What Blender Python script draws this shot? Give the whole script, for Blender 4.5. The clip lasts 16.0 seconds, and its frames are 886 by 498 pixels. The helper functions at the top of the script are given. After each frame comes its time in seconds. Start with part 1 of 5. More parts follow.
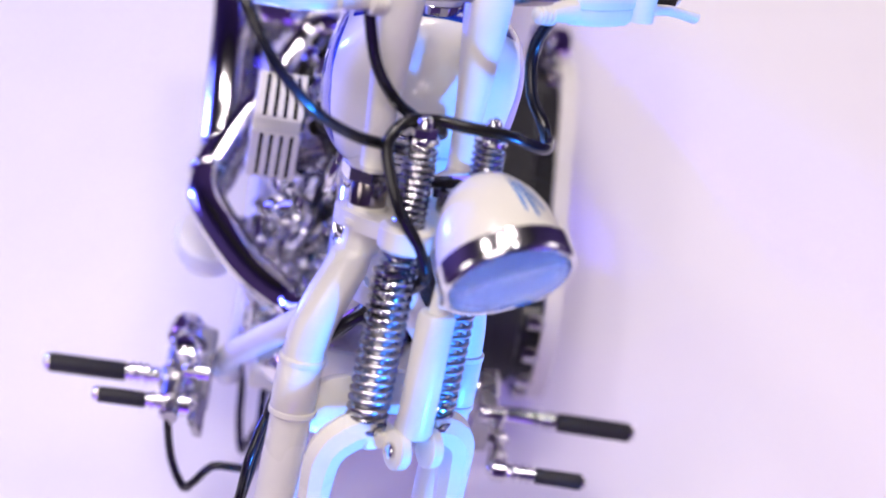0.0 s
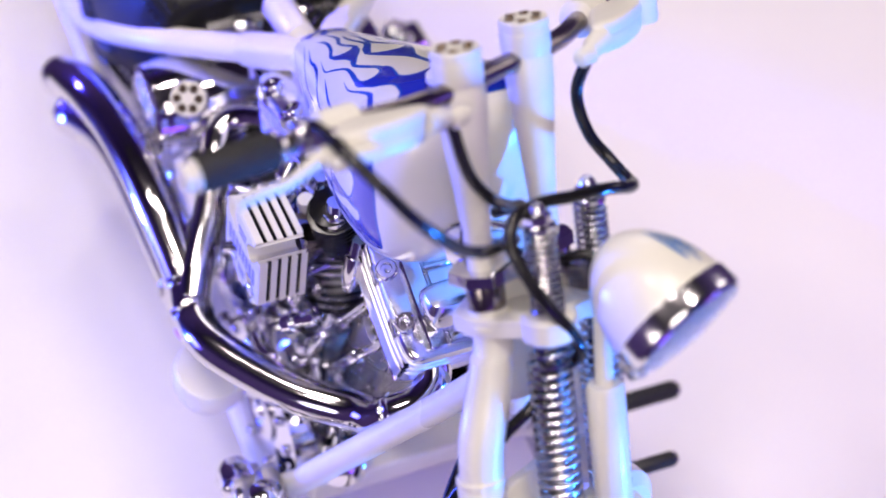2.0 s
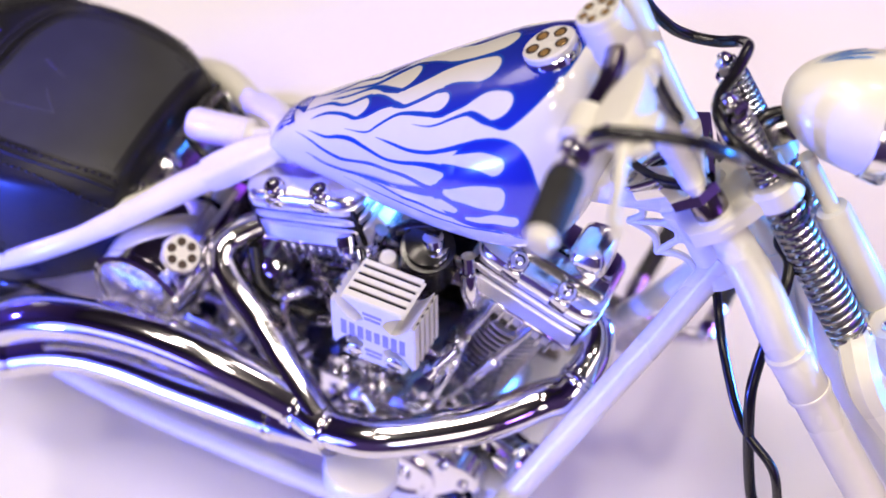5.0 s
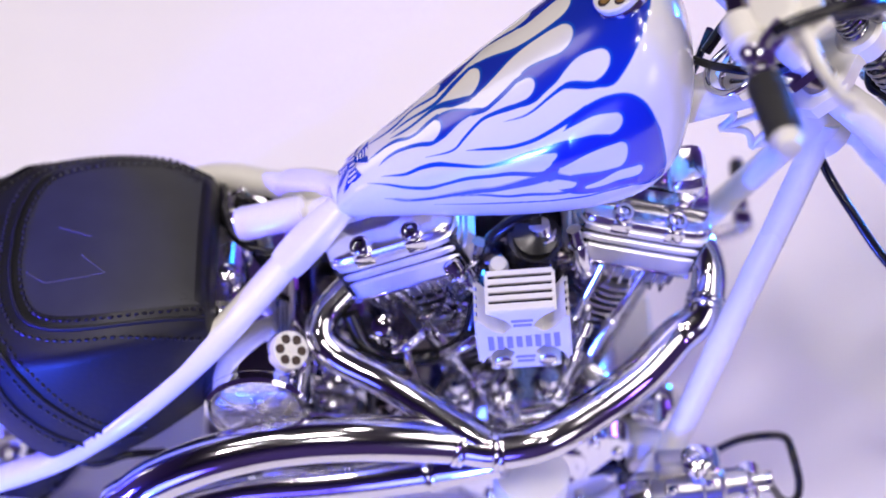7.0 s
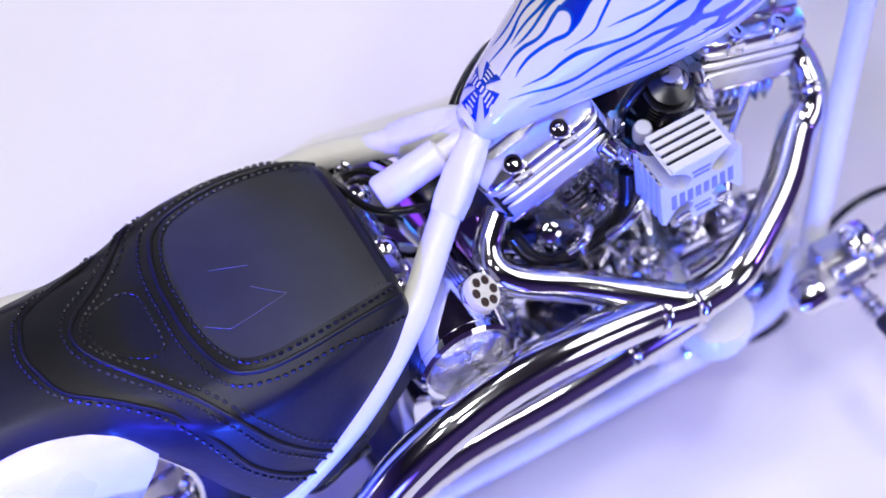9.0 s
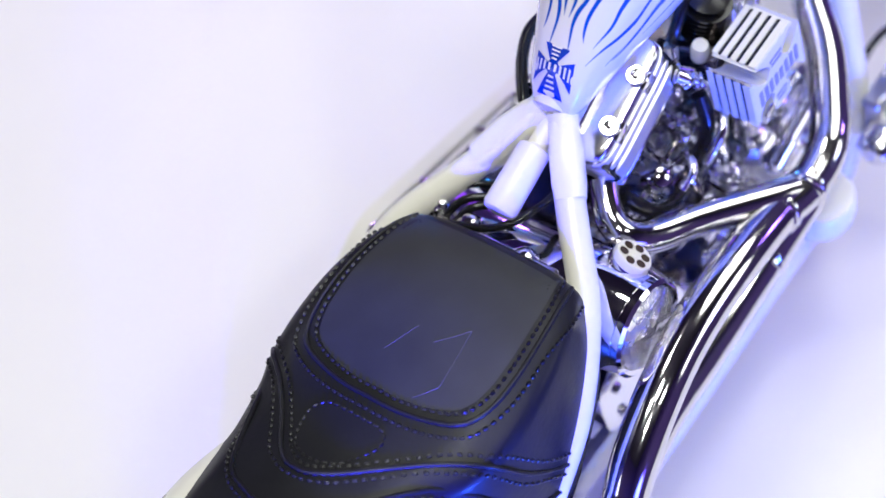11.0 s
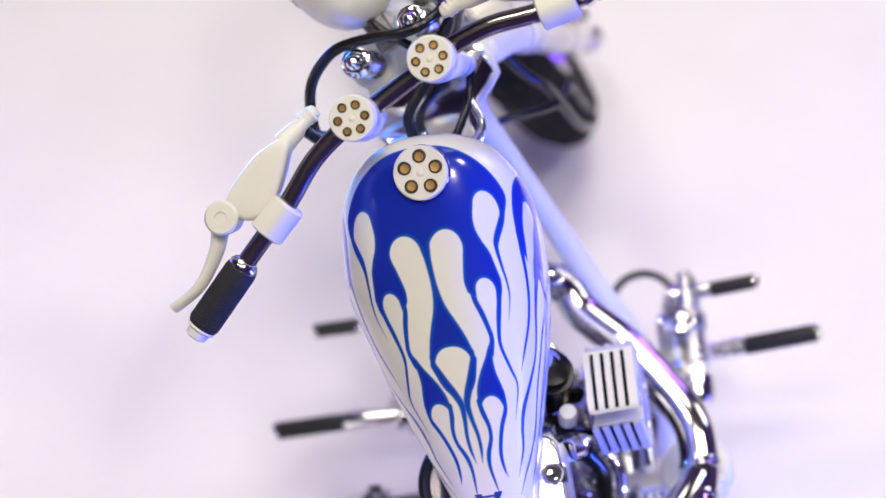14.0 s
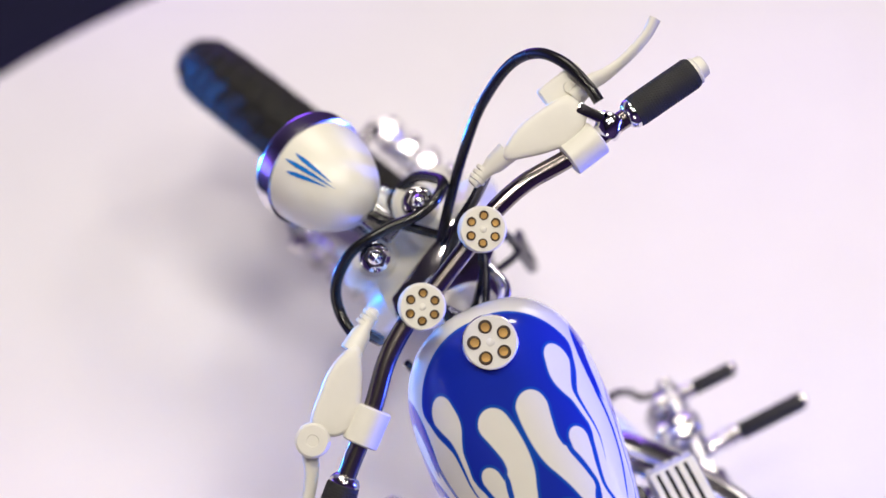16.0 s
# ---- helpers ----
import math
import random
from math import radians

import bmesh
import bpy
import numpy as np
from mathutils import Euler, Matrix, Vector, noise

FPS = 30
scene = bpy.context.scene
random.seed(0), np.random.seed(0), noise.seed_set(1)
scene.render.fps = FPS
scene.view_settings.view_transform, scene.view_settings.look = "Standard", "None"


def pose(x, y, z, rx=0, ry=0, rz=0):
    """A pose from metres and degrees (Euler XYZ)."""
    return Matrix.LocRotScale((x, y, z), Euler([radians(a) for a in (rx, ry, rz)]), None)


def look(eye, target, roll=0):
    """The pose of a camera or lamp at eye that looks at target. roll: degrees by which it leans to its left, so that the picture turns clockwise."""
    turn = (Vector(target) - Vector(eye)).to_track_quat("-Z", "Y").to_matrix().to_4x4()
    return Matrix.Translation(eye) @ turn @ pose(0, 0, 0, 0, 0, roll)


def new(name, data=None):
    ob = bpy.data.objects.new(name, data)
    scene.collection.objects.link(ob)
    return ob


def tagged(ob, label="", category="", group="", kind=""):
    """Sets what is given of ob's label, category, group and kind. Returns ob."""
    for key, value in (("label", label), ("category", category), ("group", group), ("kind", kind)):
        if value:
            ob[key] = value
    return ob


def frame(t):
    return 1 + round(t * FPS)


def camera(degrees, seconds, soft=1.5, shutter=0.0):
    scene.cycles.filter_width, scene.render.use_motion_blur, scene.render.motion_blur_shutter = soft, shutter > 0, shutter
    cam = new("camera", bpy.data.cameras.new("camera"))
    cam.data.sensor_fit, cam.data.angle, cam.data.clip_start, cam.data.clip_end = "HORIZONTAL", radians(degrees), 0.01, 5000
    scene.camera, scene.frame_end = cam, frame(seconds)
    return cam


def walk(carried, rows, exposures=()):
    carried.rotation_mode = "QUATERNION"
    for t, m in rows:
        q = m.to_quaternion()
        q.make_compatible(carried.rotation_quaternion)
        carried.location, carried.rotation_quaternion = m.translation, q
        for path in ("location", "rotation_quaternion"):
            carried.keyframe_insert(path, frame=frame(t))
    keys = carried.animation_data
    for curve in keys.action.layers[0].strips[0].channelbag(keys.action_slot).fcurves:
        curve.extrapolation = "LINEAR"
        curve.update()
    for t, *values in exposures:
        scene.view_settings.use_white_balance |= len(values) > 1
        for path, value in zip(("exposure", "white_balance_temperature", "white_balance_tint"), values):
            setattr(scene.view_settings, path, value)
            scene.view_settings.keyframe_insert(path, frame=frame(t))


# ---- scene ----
cam = camera(22.76, 16.0, soft=1.5)
cam.data.dof.use_dof, cam.data.dof.focus_distance, cam.data.dof.aperture_fstop = True, 0.275, 16.0
PATH = [
    (0, (0.2144, 0.0214, 0.3013), (0.0391, 0.0061, 0.0584), -2.59),
    (0.5, (0.2043, 0.0016, 0.3059), (0.0374, 0.0027, 0.0566), -4.37),
    (1, (0.1966, -0.0144, 0.3069), (0.0335, 0.0057, 0.0559), -4.09),
    (1.5, (0.1825, -0.0295, 0.3120), (0.0289, 0.0061, 0.0567), -4.85),
    (2, (0.1708, -0.0459, 0.3128), (0.0273, 0.0049, 0.0543), -4.25),
    (2.5, (0.1589, -0.0622, 0.3135), (0.0254, 0.0026, 0.0529), -4.19),
    (3, (0.1456, -0.0754, 0.3140), (0.0236, 0.0038, 0.0515), -3.92),
    (3.5, (0.1300, -0.0898, 0.3173), (0.0218, 0.0024, 0.0532), -3.72),
    (4, (0.1154, -0.1042, 0.3214), (0.0219, 0.0007, 0.0563), -2.76),
    (4.2, (0.1092, -0.1103, 0.3227), (0.0227, -0.0004, 0.0573), -1.73),
    (6.3, (0.0366, -0.1458, 0.3196), (0.0163, -0.0027, 0.0567), 0.07),
    (6.5, (0.0276, -0.1474, 0.3189), (0.0148, -0.0030, 0.0563), 0.45),
    (7, (0.0054, -0.1506, 0.3184), (0.0120, -0.0037, 0.0569), 1.21),
    (7.5, (-0.0153, -0.1511, 0.3165), (0.0092, -0.0054, 0.0554), 1.48),
    (8, (-0.0413, -0.1401, 0.3144), (0.0041, -0.0039, 0.0510), 3.37),
    (8.5, (-0.0650, -0.1303, 0.3126), (-0.0007, -0.0045, 0.0480), 5.24),
    (9, (-0.0879, -0.1200, 0.3104), (-0.0067, -0.0058, 0.0452), 7.16),
    (9.2, (-0.0953, -0.1168, 0.3093), (-0.0083, -0.0063, 0.0443), 7.19),
    (11.3, (-0.1431, -0.0835, 0.2989), (-0.0112, 0.0068, 0.0451), -3.58),
    (11.5, (-0.1441, -0.0790, 0.3003), (-0.0070, 0.0061, 0.0474), -3.79),
    (12, (-0.1419, -0.0613, 0.3076), (0.0027, 0.0060, 0.0535), -4.74),
    (12.5, (-0.1375, -0.0462, 0.3108), (0.0136, 0.0040, 0.0565), -5.29),
    (13, (-0.1335, -0.0318, 0.3151), (0.0250, 0.0033, 0.0628), -5.49),
    (13.5, (-0.1323, -0.0158, 0.3168), (0.0333, 0.0039, 0.0673), -5.37),
    (14, (-0.1316, -0.0000, 0.3206), (0.0405, 0.0043, 0.0749), -5.36),
    (14.5, (-0.1312, 0.0162, 0.3214), (0.0439, 0.0042, 0.0781), -5.44),
    (15, (-0.1281, 0.0317, 0.3236), (0.0488, 0.0045, 0.0828), -5.70),
    (15.5, (-0.1218, 0.0474, 0.3253), (0.0557, 0.0044, 0.0873), -5.33),
    (16, (-0.1178, 0.0637, 0.3255), (0.0582, 0.0025, 0.0904), -4.41),
]
walk(cam, [(t, look(eye, target, roll)) for t, eye, target, roll in PATH],
     [(0.0, 0.05, 6600, 14), (2.0, 0.06, 6880, 12), (4.2, 0.25, 7700, 4), (6.3, 0.04, 6850, 12), (9.2, 0.08, 5960, 4), (11.5, 0.16, 6500, -6), (13.5, 0.10, 7000, 0), (16.0, 0.06, 7250, 0)])

# ---- light ----
U = 0.1                       # the model is a tenth of a full-size machine
UP = Vector((0.07002, -0.19005, 0.97927))   # true upright, seen from the leaning machine
BASE = -0.735 * UP            # the point of the machine's own frame that rests on the table top

world = bpy.data.worlds.new("room_air")
world.use_nodes = True
world.node_tree.nodes["Background"].inputs[0].default_value = (0.09, 0.085, 0.10, 1)
world.node_tree.nodes["Background"].inputs[1].default_value = 0.3
scene.world = world


def lamp(name, kind, eye, target, power, colour, size, spot=None, blend=0.6):
    data = bpy.data.lights.new(name, kind)
    data.energy, data.color = power, colour
    if kind == "AREA":
        data.shape, data.size = "DISK", size
    else:
        data.shadow_soft_size = size
    if spot:
        data.spot_size, data.spot_blend = radians(spot), blend
    ob = new(name, data)
    ob.matrix_world = look(eye, target)
    return ob


WHITE = (1.0, 0.92, 0.94)
# small ceiling lamps round the table; over its front, an added fill brightens chrome
for turn, power in ((80, 1.6), (140, 1.9), (200, 1.95), (265, 1.65)):
    lamp("ceiling_spot", "AREA", (0.02 + 0.42 * math.cos(radians(turn)), 0.42 * math.sin(radians(turn)) - 0.12, 1.05), (0.02, 0, 0.05), power, WHITE, 0.11)
lamp("ceiling_spot", "AREA", (-0.10, -0.06, 1.10), (0.02, 0, 0.05), 2.5, WHITE, 0.18)
lamp("overhead_fill", "AREA", (0.60, -0.14, 0.92), (0.03, -0.02, 0.05), 3.5, WHITE, 0.56)
# low fills round the table, added in place of one white, one blue lamp
lamp("low_fill_rear", "AREA", (-0.62, 0.28, 0.24), (0.02, 0, 0.06), 0.50, WHITE, 0.24)
lamp("low_fill_left", "AREA", (-0.06, 0.68, 0.22), (0.02, 0, 0.06), 0.38, WHITE, 0.24)
lamp("low_fill_right", "AREA", (0.34, -0.55, 0.34), (0.02, 0, 0.06), 0.55, WHITE, 0.24)
lamp("blue_fill_side", "AREA", (-0.20, -0.50, 0.09), (0.0, 0, 0.06), 0.80, (0.10, 0.13, 1.0), 0.20)
lamp("blue_fill_front", "AREA", (0.30, 0.46, 0.10), (0.06, 0.01, 0.07), 0.06, (0.06, 0.28, 1.0), 0.14)
# these spots are added only to tint patches of the table
lamp("violet_pool_front", "SPOT", (0.36, 0.36, 0.26), (0.045, 0.080, 0.0), 2.6, (0.42, 0.16, 1.0), 0.03, 22, 1.0)
lamp("violet_pool_side", "SPOT", (0.40, -0.30, 0.22), (0.062, -0.040, 0.0), 2.6, (0.30, 0.14, 1.0), 0.03, 19, 1.0)
lamp("blue_pool_side", "SPOT", (0.20, -0.40, 0.20), (0.022, -0.038, 0.006), 2.2, (0.03, 0.16, 1.0), 0.02, 14, 1.0)
# unseen violet fills, added to tint the machine's front and right side
lamp("violet_fill_front", "AREA", (0.26, 0.32, 0.10), (0.07, 0.03, 0.05), 0.08, (0.30, 0.05, 1.0), 0.16)
lamp("violet_fill_nose", "AREA", (0.42, -0.04, 0.05), (0.05, -0.02, 0.05), 0.15, (0.22, 0.07, 1.0), 0.14)
lamp("violet_fill_side", "AREA", (-0.12, -0.44, 0.10), (-0.01, -0.02, 0.06), 0.08, (0.14, 0.06, 1.0), 0.12)
lamp("blue_led_front", "SPOT", (0.32, 0.19, -0.008), (0.068, 0.010, 0.086), 15.0, (0.015, 0.20, 1.0), 0.012, 21)
lamp("blue_led_side", "SPOT", (-0.15, -0.33, -0.004), (-0.012, -0.018, 0.066), 14.0, (0.03, 0.08, 1.0), 0.012, 25)
# added narrow spot that only turns the seat's rear blue
lamp("blue_seat_fill", "SPOT", (-0.40, -0.20, 0.13), (-0.080, -0.012, 0.054), 90.0, (0.035, 0.03, 1.0), 0.02, 11, 0.8)


# ---- materials ----
def material(name, base, rough=0.5, metal=0.0, coat=0.0, bump=0.0, scale=40.0, vary=0.0, spec=0.5, patch=0.0, sheen=0.0, wear=0.0, coat_rough=0.05):
    """A surface with fine grain and broad unevenness: base colour varied at two scales, roughness varied, relief."""
    m = bpy.data.materials.new(name)
    m.use_nodes = True
    nt = m.node_tree
    n, l = nt.nodes, nt.links
    b = n["Principled BSDF"]
    b.inputs["Metallic"].default_value, b.inputs["Specular IOR Level"].default_value = metal, spec
    b.inputs["Coat Weight"].default_value, b.inputs["Coat Roughness"].default_value = coat, coat_rough
    b.inputs["Sheen Weight"].default_value = sheen
    tc = n.new("ShaderNodeTexCoord")
    fine, broad = n.new("ShaderNodeTexNoise"), n.new("ShaderNodeTexNoise")
    for tex, s, d in ((fine, scale / U, 4), (broad, scale / U * 0.12, 3)):
        tex.inputs["Scale"].default_value, tex.inputs["Detail"].default_value = s, d
        l.new(tc.outputs["Object"], tex.inputs["Vector"])
    mix = n.new("ShaderNodeMath")
    mix.operation = "ADD"
    l.new(fine.outputs["Fac"], mix.inputs[0])
    l.new(broad.outputs["Fac"], mix.inputs[1])
    shade = n.new("ShaderNodeMapRange")
    shade.inputs["From Min"].default_value, shade.inputs["From Max"].default_value = 0.6, 1.4
    shade.inputs["To Min"].default_value, shade.inputs["To Max"].default_value = 1 - vary, 1 + vary
    l.new(mix.outputs[0], shade.inputs["Value"])
    col = n.new("ShaderNodeVectorMath")
    col.operation = "SCALE"
    col.inputs[0].default_value = base
    l.new(shade.outputs[0], col.inputs["Scale"])
    l.new(col.outputs[0], b.inputs["Base Color"])
    rr = n.new("ShaderNodeMapRange")
    rr.inputs["From Min"].default_value, rr.inputs["From Max"].default_value = 0.3, 0.7
    rr.inputs["To Min"].default_value, rr.inputs["To Max"].default_value = max(rough * (1 - 0.35 - wear), 0.01), rough * (1.35 + wear)
    l.new(broad.outputs["Fac"], rr.inputs["Value"])
    l.new(rr.outputs[0], b.inputs["Roughness"])
    if bump:
        bp = n.new("ShaderNodeBump")
        bp.inputs["Strength"].default_value, bp.inputs["Distance"].default_value = bump, 0.0004
        l.new(fine.outputs["Fac"], bp.inputs["Height"])
        l.new(bp.outputs[0], b.inputs["Normal"])
    return m


CREAM = (0.77, 0.75, 0.645)
BLUE = (0.006, 0.025, 0.36)
pearl = material("pearl_white_paint", CREAM, 0.33, coat=0.35, coat_rough=0.16, vary=0.04, scale=30, bump=0.05)
satin = material("satin_white_plastic", (0.74, 0.72, 0.635), 0.40, vary=0.03, scale=50, bump=0.05)
chrome = material("chrome", (0.80, 0.79, 0.81), 0.08, metal=1.0, vary=0.03, scale=9, bump=0.16, wear=0.3)
pipe_chrome = material("plated_pipe_chrome", (0.70, 0.685, 0.70), 0.10, metal=1.0, vary=0.04, scale=5, bump=0.18, wear=0.3)
dark_chrome = material("smoked_chrome", (0.30, 0.265, 0.255), 0.20, metal=1.0, vary=0.06, scale=20, bump=0.03)
cast = material("cast_metal", (0.50, 0.49, 0.50), 0.26, metal=1.0, vary=0.12, scale=60, bump=0.12)
black_metal = material("black_metal", (0.012, 0.012, 0.014), 0.35, vary=0.2, scale=40, bump=0.05)
tyre_rubber = material("tyre_rubber", (0.024, 0.023, 0.022), 0.68, vary=0.25, scale=50, bump=0.3, spec=0.12)
rubber = material("black_rubber", (0.013, 0.013, 0.014), 0.55, vary=0.25, scale=70, bump=0.25)
hose = material("black_hose", (0.008, 0.008, 0.009), 0.22, vary=0.15, scale=60, bump=0.03)
leather = material("black_leather", (0.010, 0.010, 0.012), 0.40, vary=0.12, scale=120, bump=0.10, spec=0.24, wear=-0.2)
thread = material("dark_thread", (0.006, 0.006, 0.007), 0.42, vary=0.2, scale=90)
bronze = material("bronze_bore", (0.46, 0.27, 0.085), 0.34, metal=0.6, vary=0.2, scale=60)
# dark colour that stands for the shade inside the cap bores
bore_shade = material("bore_shade", (0.055, 0.034, 0.020), 0.5, metal=0.3, vary=0.2, scale=60)
# base colour of the worn seat panel, lightened to hold a lamp's sheen
worn_sheen_leather = material("worn_sheen_leather", (0.028, 0.029, 0.030), 0.42, vary=0.16, scale=26, bump=0.05, spec=0.36, wear=0.1)
blue_ink = material("blue_lacquer", (0.008, 0.045, 0.36), 0.25, coat=0.6, vary=0.05, scale=40)
stripe_ink = material("bright_blue_stripe", (0.008, 0.16, 0.52), 0.3, coat=0.4, vary=0.06, scale=40)
grey_ink = material("grey_blue_print", (0.26, 0.26, 0.46), 0.4, vary=0.1, scale=60)
glossy_black = material("glossy_black_groove", (0.006, 0.006, 0.007), 0.24, vary=0.1)
table_paint = material("white_table_laminate", (0.80, 0.78, 0.79), 0.42, vary=0.02, scale=6, bump=0.02, spec=0.35)
embossed = material("embossed_metal", (0.80, 0.79, 0.80), 0.27, metal=1.0, vary=0.15, scale=150, bump=1.0)
wall_paint = material("grey_violet_wall", (0.20, 0.12, 0.44), 0.8, vary=0.10, scale=1.2, bump=0.1)
ceiling_paint = material("dark_ceiling", (0.22, 0.19, 0.19), 0.85, vary=0.06, scale=2, bump=0.1)
floor_paint = material("dark_blue_carpet", (0.030, 0.030, 0.085), 0.9, vary=0.2, scale=8, bump=0.2)


def flame_paint():
    """Cream lacquer with blue flames: the map 'flame' holds the distance inside the blue."""
    m = material("flame_lacquer", CREAM, 0.22, coat=0.6, coat_rough=0.09, vary=0.02, scale=30)
    nt = m.node_tree
    n, l = nt.nodes, nt.links
    b = n["Principled BSDF"]
    cream = b.inputs["Base Color"].links[0].from_socket
    at = n.new("ShaderNodeUVMap")
    at.uv_map = "flame"
    part_x = n.new("ShaderNodeSeparateXYZ")
    l.new(at.outputs["UV"], part_x.inputs[0])
    edge = n.new("ShaderNodeMapRange")
    edge.inputs["From Min"].default_value, edge.inputs["From Max"].default_value = -0.0009, 0.0009
    l.new(part_x.outputs[0], edge.inputs["Value"])
    deep = n.new("ShaderNodeValToRGB")
    e = deep.color_ramp.elements
    e[0].position, e[0].color = 0.0, (0.005, 0.10, 0.42, 1)
    e[1].position, e[1].color = 0.55, (*BLUE, 1)
    far = n.new("ShaderNodeMapRange")
    far.inputs["From Max"].default_value = 0.009
    l.new(part_x.outputs[0], far.inputs["Value"])
    l.new(far.outputs[0], deep.inputs[0])
    mx = n.new("ShaderNodeMix")
    mx.data_type = "RGBA"
    l.new(edge.outputs[0], mx.inputs[0])
    l.new(cream, mx.inputs[6])
    l.new(deep.outputs[0], mx.inputs[7])
    l.new(mx.outputs[2], b.inputs["Base Color"])
    return m


def glass_material():
    m = bpy.data.materials.new("headlamp_glass")
    m.use_nodes = True
    b = m.node_tree.nodes["Principled BSDF"]
    b.inputs["Base Color"].default_value = (0.95, 0.96, 1.0, 1)
    b.inputs["Transmission Weight"].default_value, b.inputs["Roughness"].default_value, b.inputs["IOR"].default_value = 0.9, 0.06, 1.45
    return m


flames, lens_glass = flame_paint(), glass_material()

# ---- shape tools, in the machine's own frame: x ahead, y left, z up, full-size metres ----
def vec(p):
    return Vector(p)


def glide(points, per=8):
    """A smooth line through the points (Catmull-Rom); points may carry further numbers, such as a radius."""
    p = [np.array(q, float) for q in points]
    if len(p) == 2:
        return [p[0] + (p[1] - p[0]) * k / per for k in range(per + 1)]
    p = [2 * p[0] - p[1], *p, 2 * p[-1] - p[-2]]
    out = []
    for a, b, c, d in zip(p, p[1:], p[2:], p[3:]):
        for k in range(per):
            t = k / per
            out.append(0.5 * (2 * b + (c - a) * t + (2 * a - 5 * b + 4 * c - d) * t * t + (3 * b - a - 3 * c + d) * t ** 3))
    return [*out, p[-2]]


def loft(bm, rings, closed=True, caps=True):
    made = [[bm.verts.new(v) for v in ring] for ring in rings]
    n = len(made[0])
    for a, b in zip(made, made[1:]):
        for i in range(n if closed else n - 1):
            bm.faces.new((a[i], a[(i + 1) % n], b[(i + 1) % n], b[i]))
    if caps and closed:
        bm.faces.new(list(reversed(made[0])))
        bm.faces.new(made[-1])
    return made


def across(d):
    d = vec(d).normalized()
    s = d.orthogonal().normalized()
    return s, d.cross(s)


def tube(bm, points, radius, seg=14, per=8, caps=True, flat=1.0, smooth=True):
    """A round bar along the points; radius is a number or one for each point."""
    rad = [radius] * len(points) if isinstance(radius, (int, float)) else radius
    line = glide([(*p, r) for p, r in zip(points, rad)], per) if smooth else [np.array((*p, r), float) for p, r in zip(points, rad)]
    q = [vec(v[:3]) for v in line]
    side, rings = None, []
    for i, v in enumerate(q):
        d = (q[min(i + 1, len(q) - 1)] - q[max(i - 1, 0)]).normalized()
        side = across(d)[0] if side is None else (side - d * side.dot(d)).normalized()
        other = d.cross(side)
        r = max(line[i][3], 1e-4)
        rings.append([v + side * math.cos(a) * r + other * math.sin(a) * r * flat for a in [2 * math.pi * k / seg for k in range(seg)]])
    loft(bm, rings, caps=caps)
    return bm


def lathe(bm, origin, axis, profile, seg=24, caps=True):
    """Turned about an axis: profile of (along, radius)."""
    d = vec(axis).normalized()
    s, o = across(d)
    rings = [[vec(origin) + d * h + (s * math.cos(a) + o * math.sin(a)) * max(r, 2e-4) for a in [2 * math.pi * k / seg for k in range(seg)]] for h, r in profile]
    loft(bm, rings, caps=caps)
    return bm


def block(bm, centre, ex, ey, ez, size, bevel=0.004, seg=2):
    """A block with rounded edges; ex, ey, ez its own axes, size its three lengths."""
    m = Matrix([[*row, c] for row, c in zip(zip(vec(ex) * size[0], vec(ey) * size[1], vec(ez) * size[2]), centre)]).to_4x4()
    got = bmesh.ops.create_cube(bm, size=1.0, matrix=m)["verts"]
    if bevel:
        edges = list({e for v in got for e in v.link_edges})
        bmesh.ops.bevel(bm, geom=edges, offset=bevel, segments=seg, profile=0.7, affect="EDGES")
    return bm


def slab(bm, outline, origin, ex, ey, depth, bevel=0.0):
    """A plate with a drawn outline in the plane of ex and ey, thick along their cross product."""
    ez = vec(ex).cross(vec(ey)).normalized()
    at = lambda p, h: vec(origin) + vec(ex) * p[0] + vec(ey) * p[1] + ez * h
    c = (sum(p[0] for p in outline) / len(outline), sum(p[1] for p in outline) / len(outline))
    small = [(c[0] + (p[0] - c[0]) * (1 - bevel), c[1] + (p[1] - c[1]) * (1 - bevel)) for p in outline]
    e = depth * 0.12 if bevel else 0
    rings = [[at(p, 0) for p in outline], [at(p, depth - e) for p in outline]]
    if bevel:
        rings.append([at(p, depth) for p in small])
    loft(bm, rings)
    return bm


def boxy(bm, points, sizes, power=4.0, seg=24):
    """A bar of rounded rectangular section along the points; sizes are half widths across and up."""
    q = [vec(p) for p in points]
    rings = []
    for i, v in enumerate(q):
        d = (q[min(i + 1, len(q) - 1)] - q[max(i - 1, 0)]).normalized()
        side = d.cross(vec((0, 0, 1))).normalized()
        other = side.cross(d)
        ring = []
        for k in range(seg):
            c, n = math.cos(2 * math.pi * k / seg), math.sin(2 * math.pi * k / seg)
            ring.append(v + side * math.copysign(abs(c) ** (2 / power), c) * sizes[i][0] + other * math.copysign(abs(n) ** (2 / power), n) * sizes[i][1])
        rings.append(ring)
    loft(bm, rings)
    return bm


def part(name, bm, mat, parent, label="", smooth=40, fork=False):
    """Links a bmesh as one mesh under a thing or a part."""
    for v in bm.verts:
        p = to_bike(v.co) if fork else v.co
        v.co = (p - BASE) * U
    bmesh.ops.recalc_face_normals(bm, faces=bm.faces)
    me = bpy.data.meshes.new(name)
    bm.to_mesh(me)
    bm.free()
    me.materials.append(mat)
    if smooth:
        me.shade_smooth()
        me.set_sharp_from_angle(angle=radians(smooth))
    ob = new(name, me)
    ob.parent = parent
    return tagged(ob, label)


B = bmesh.new
X, Y, Z = vec((1, 0, 0)), vec((0, 1, 0)), vec((0, 0, 1))

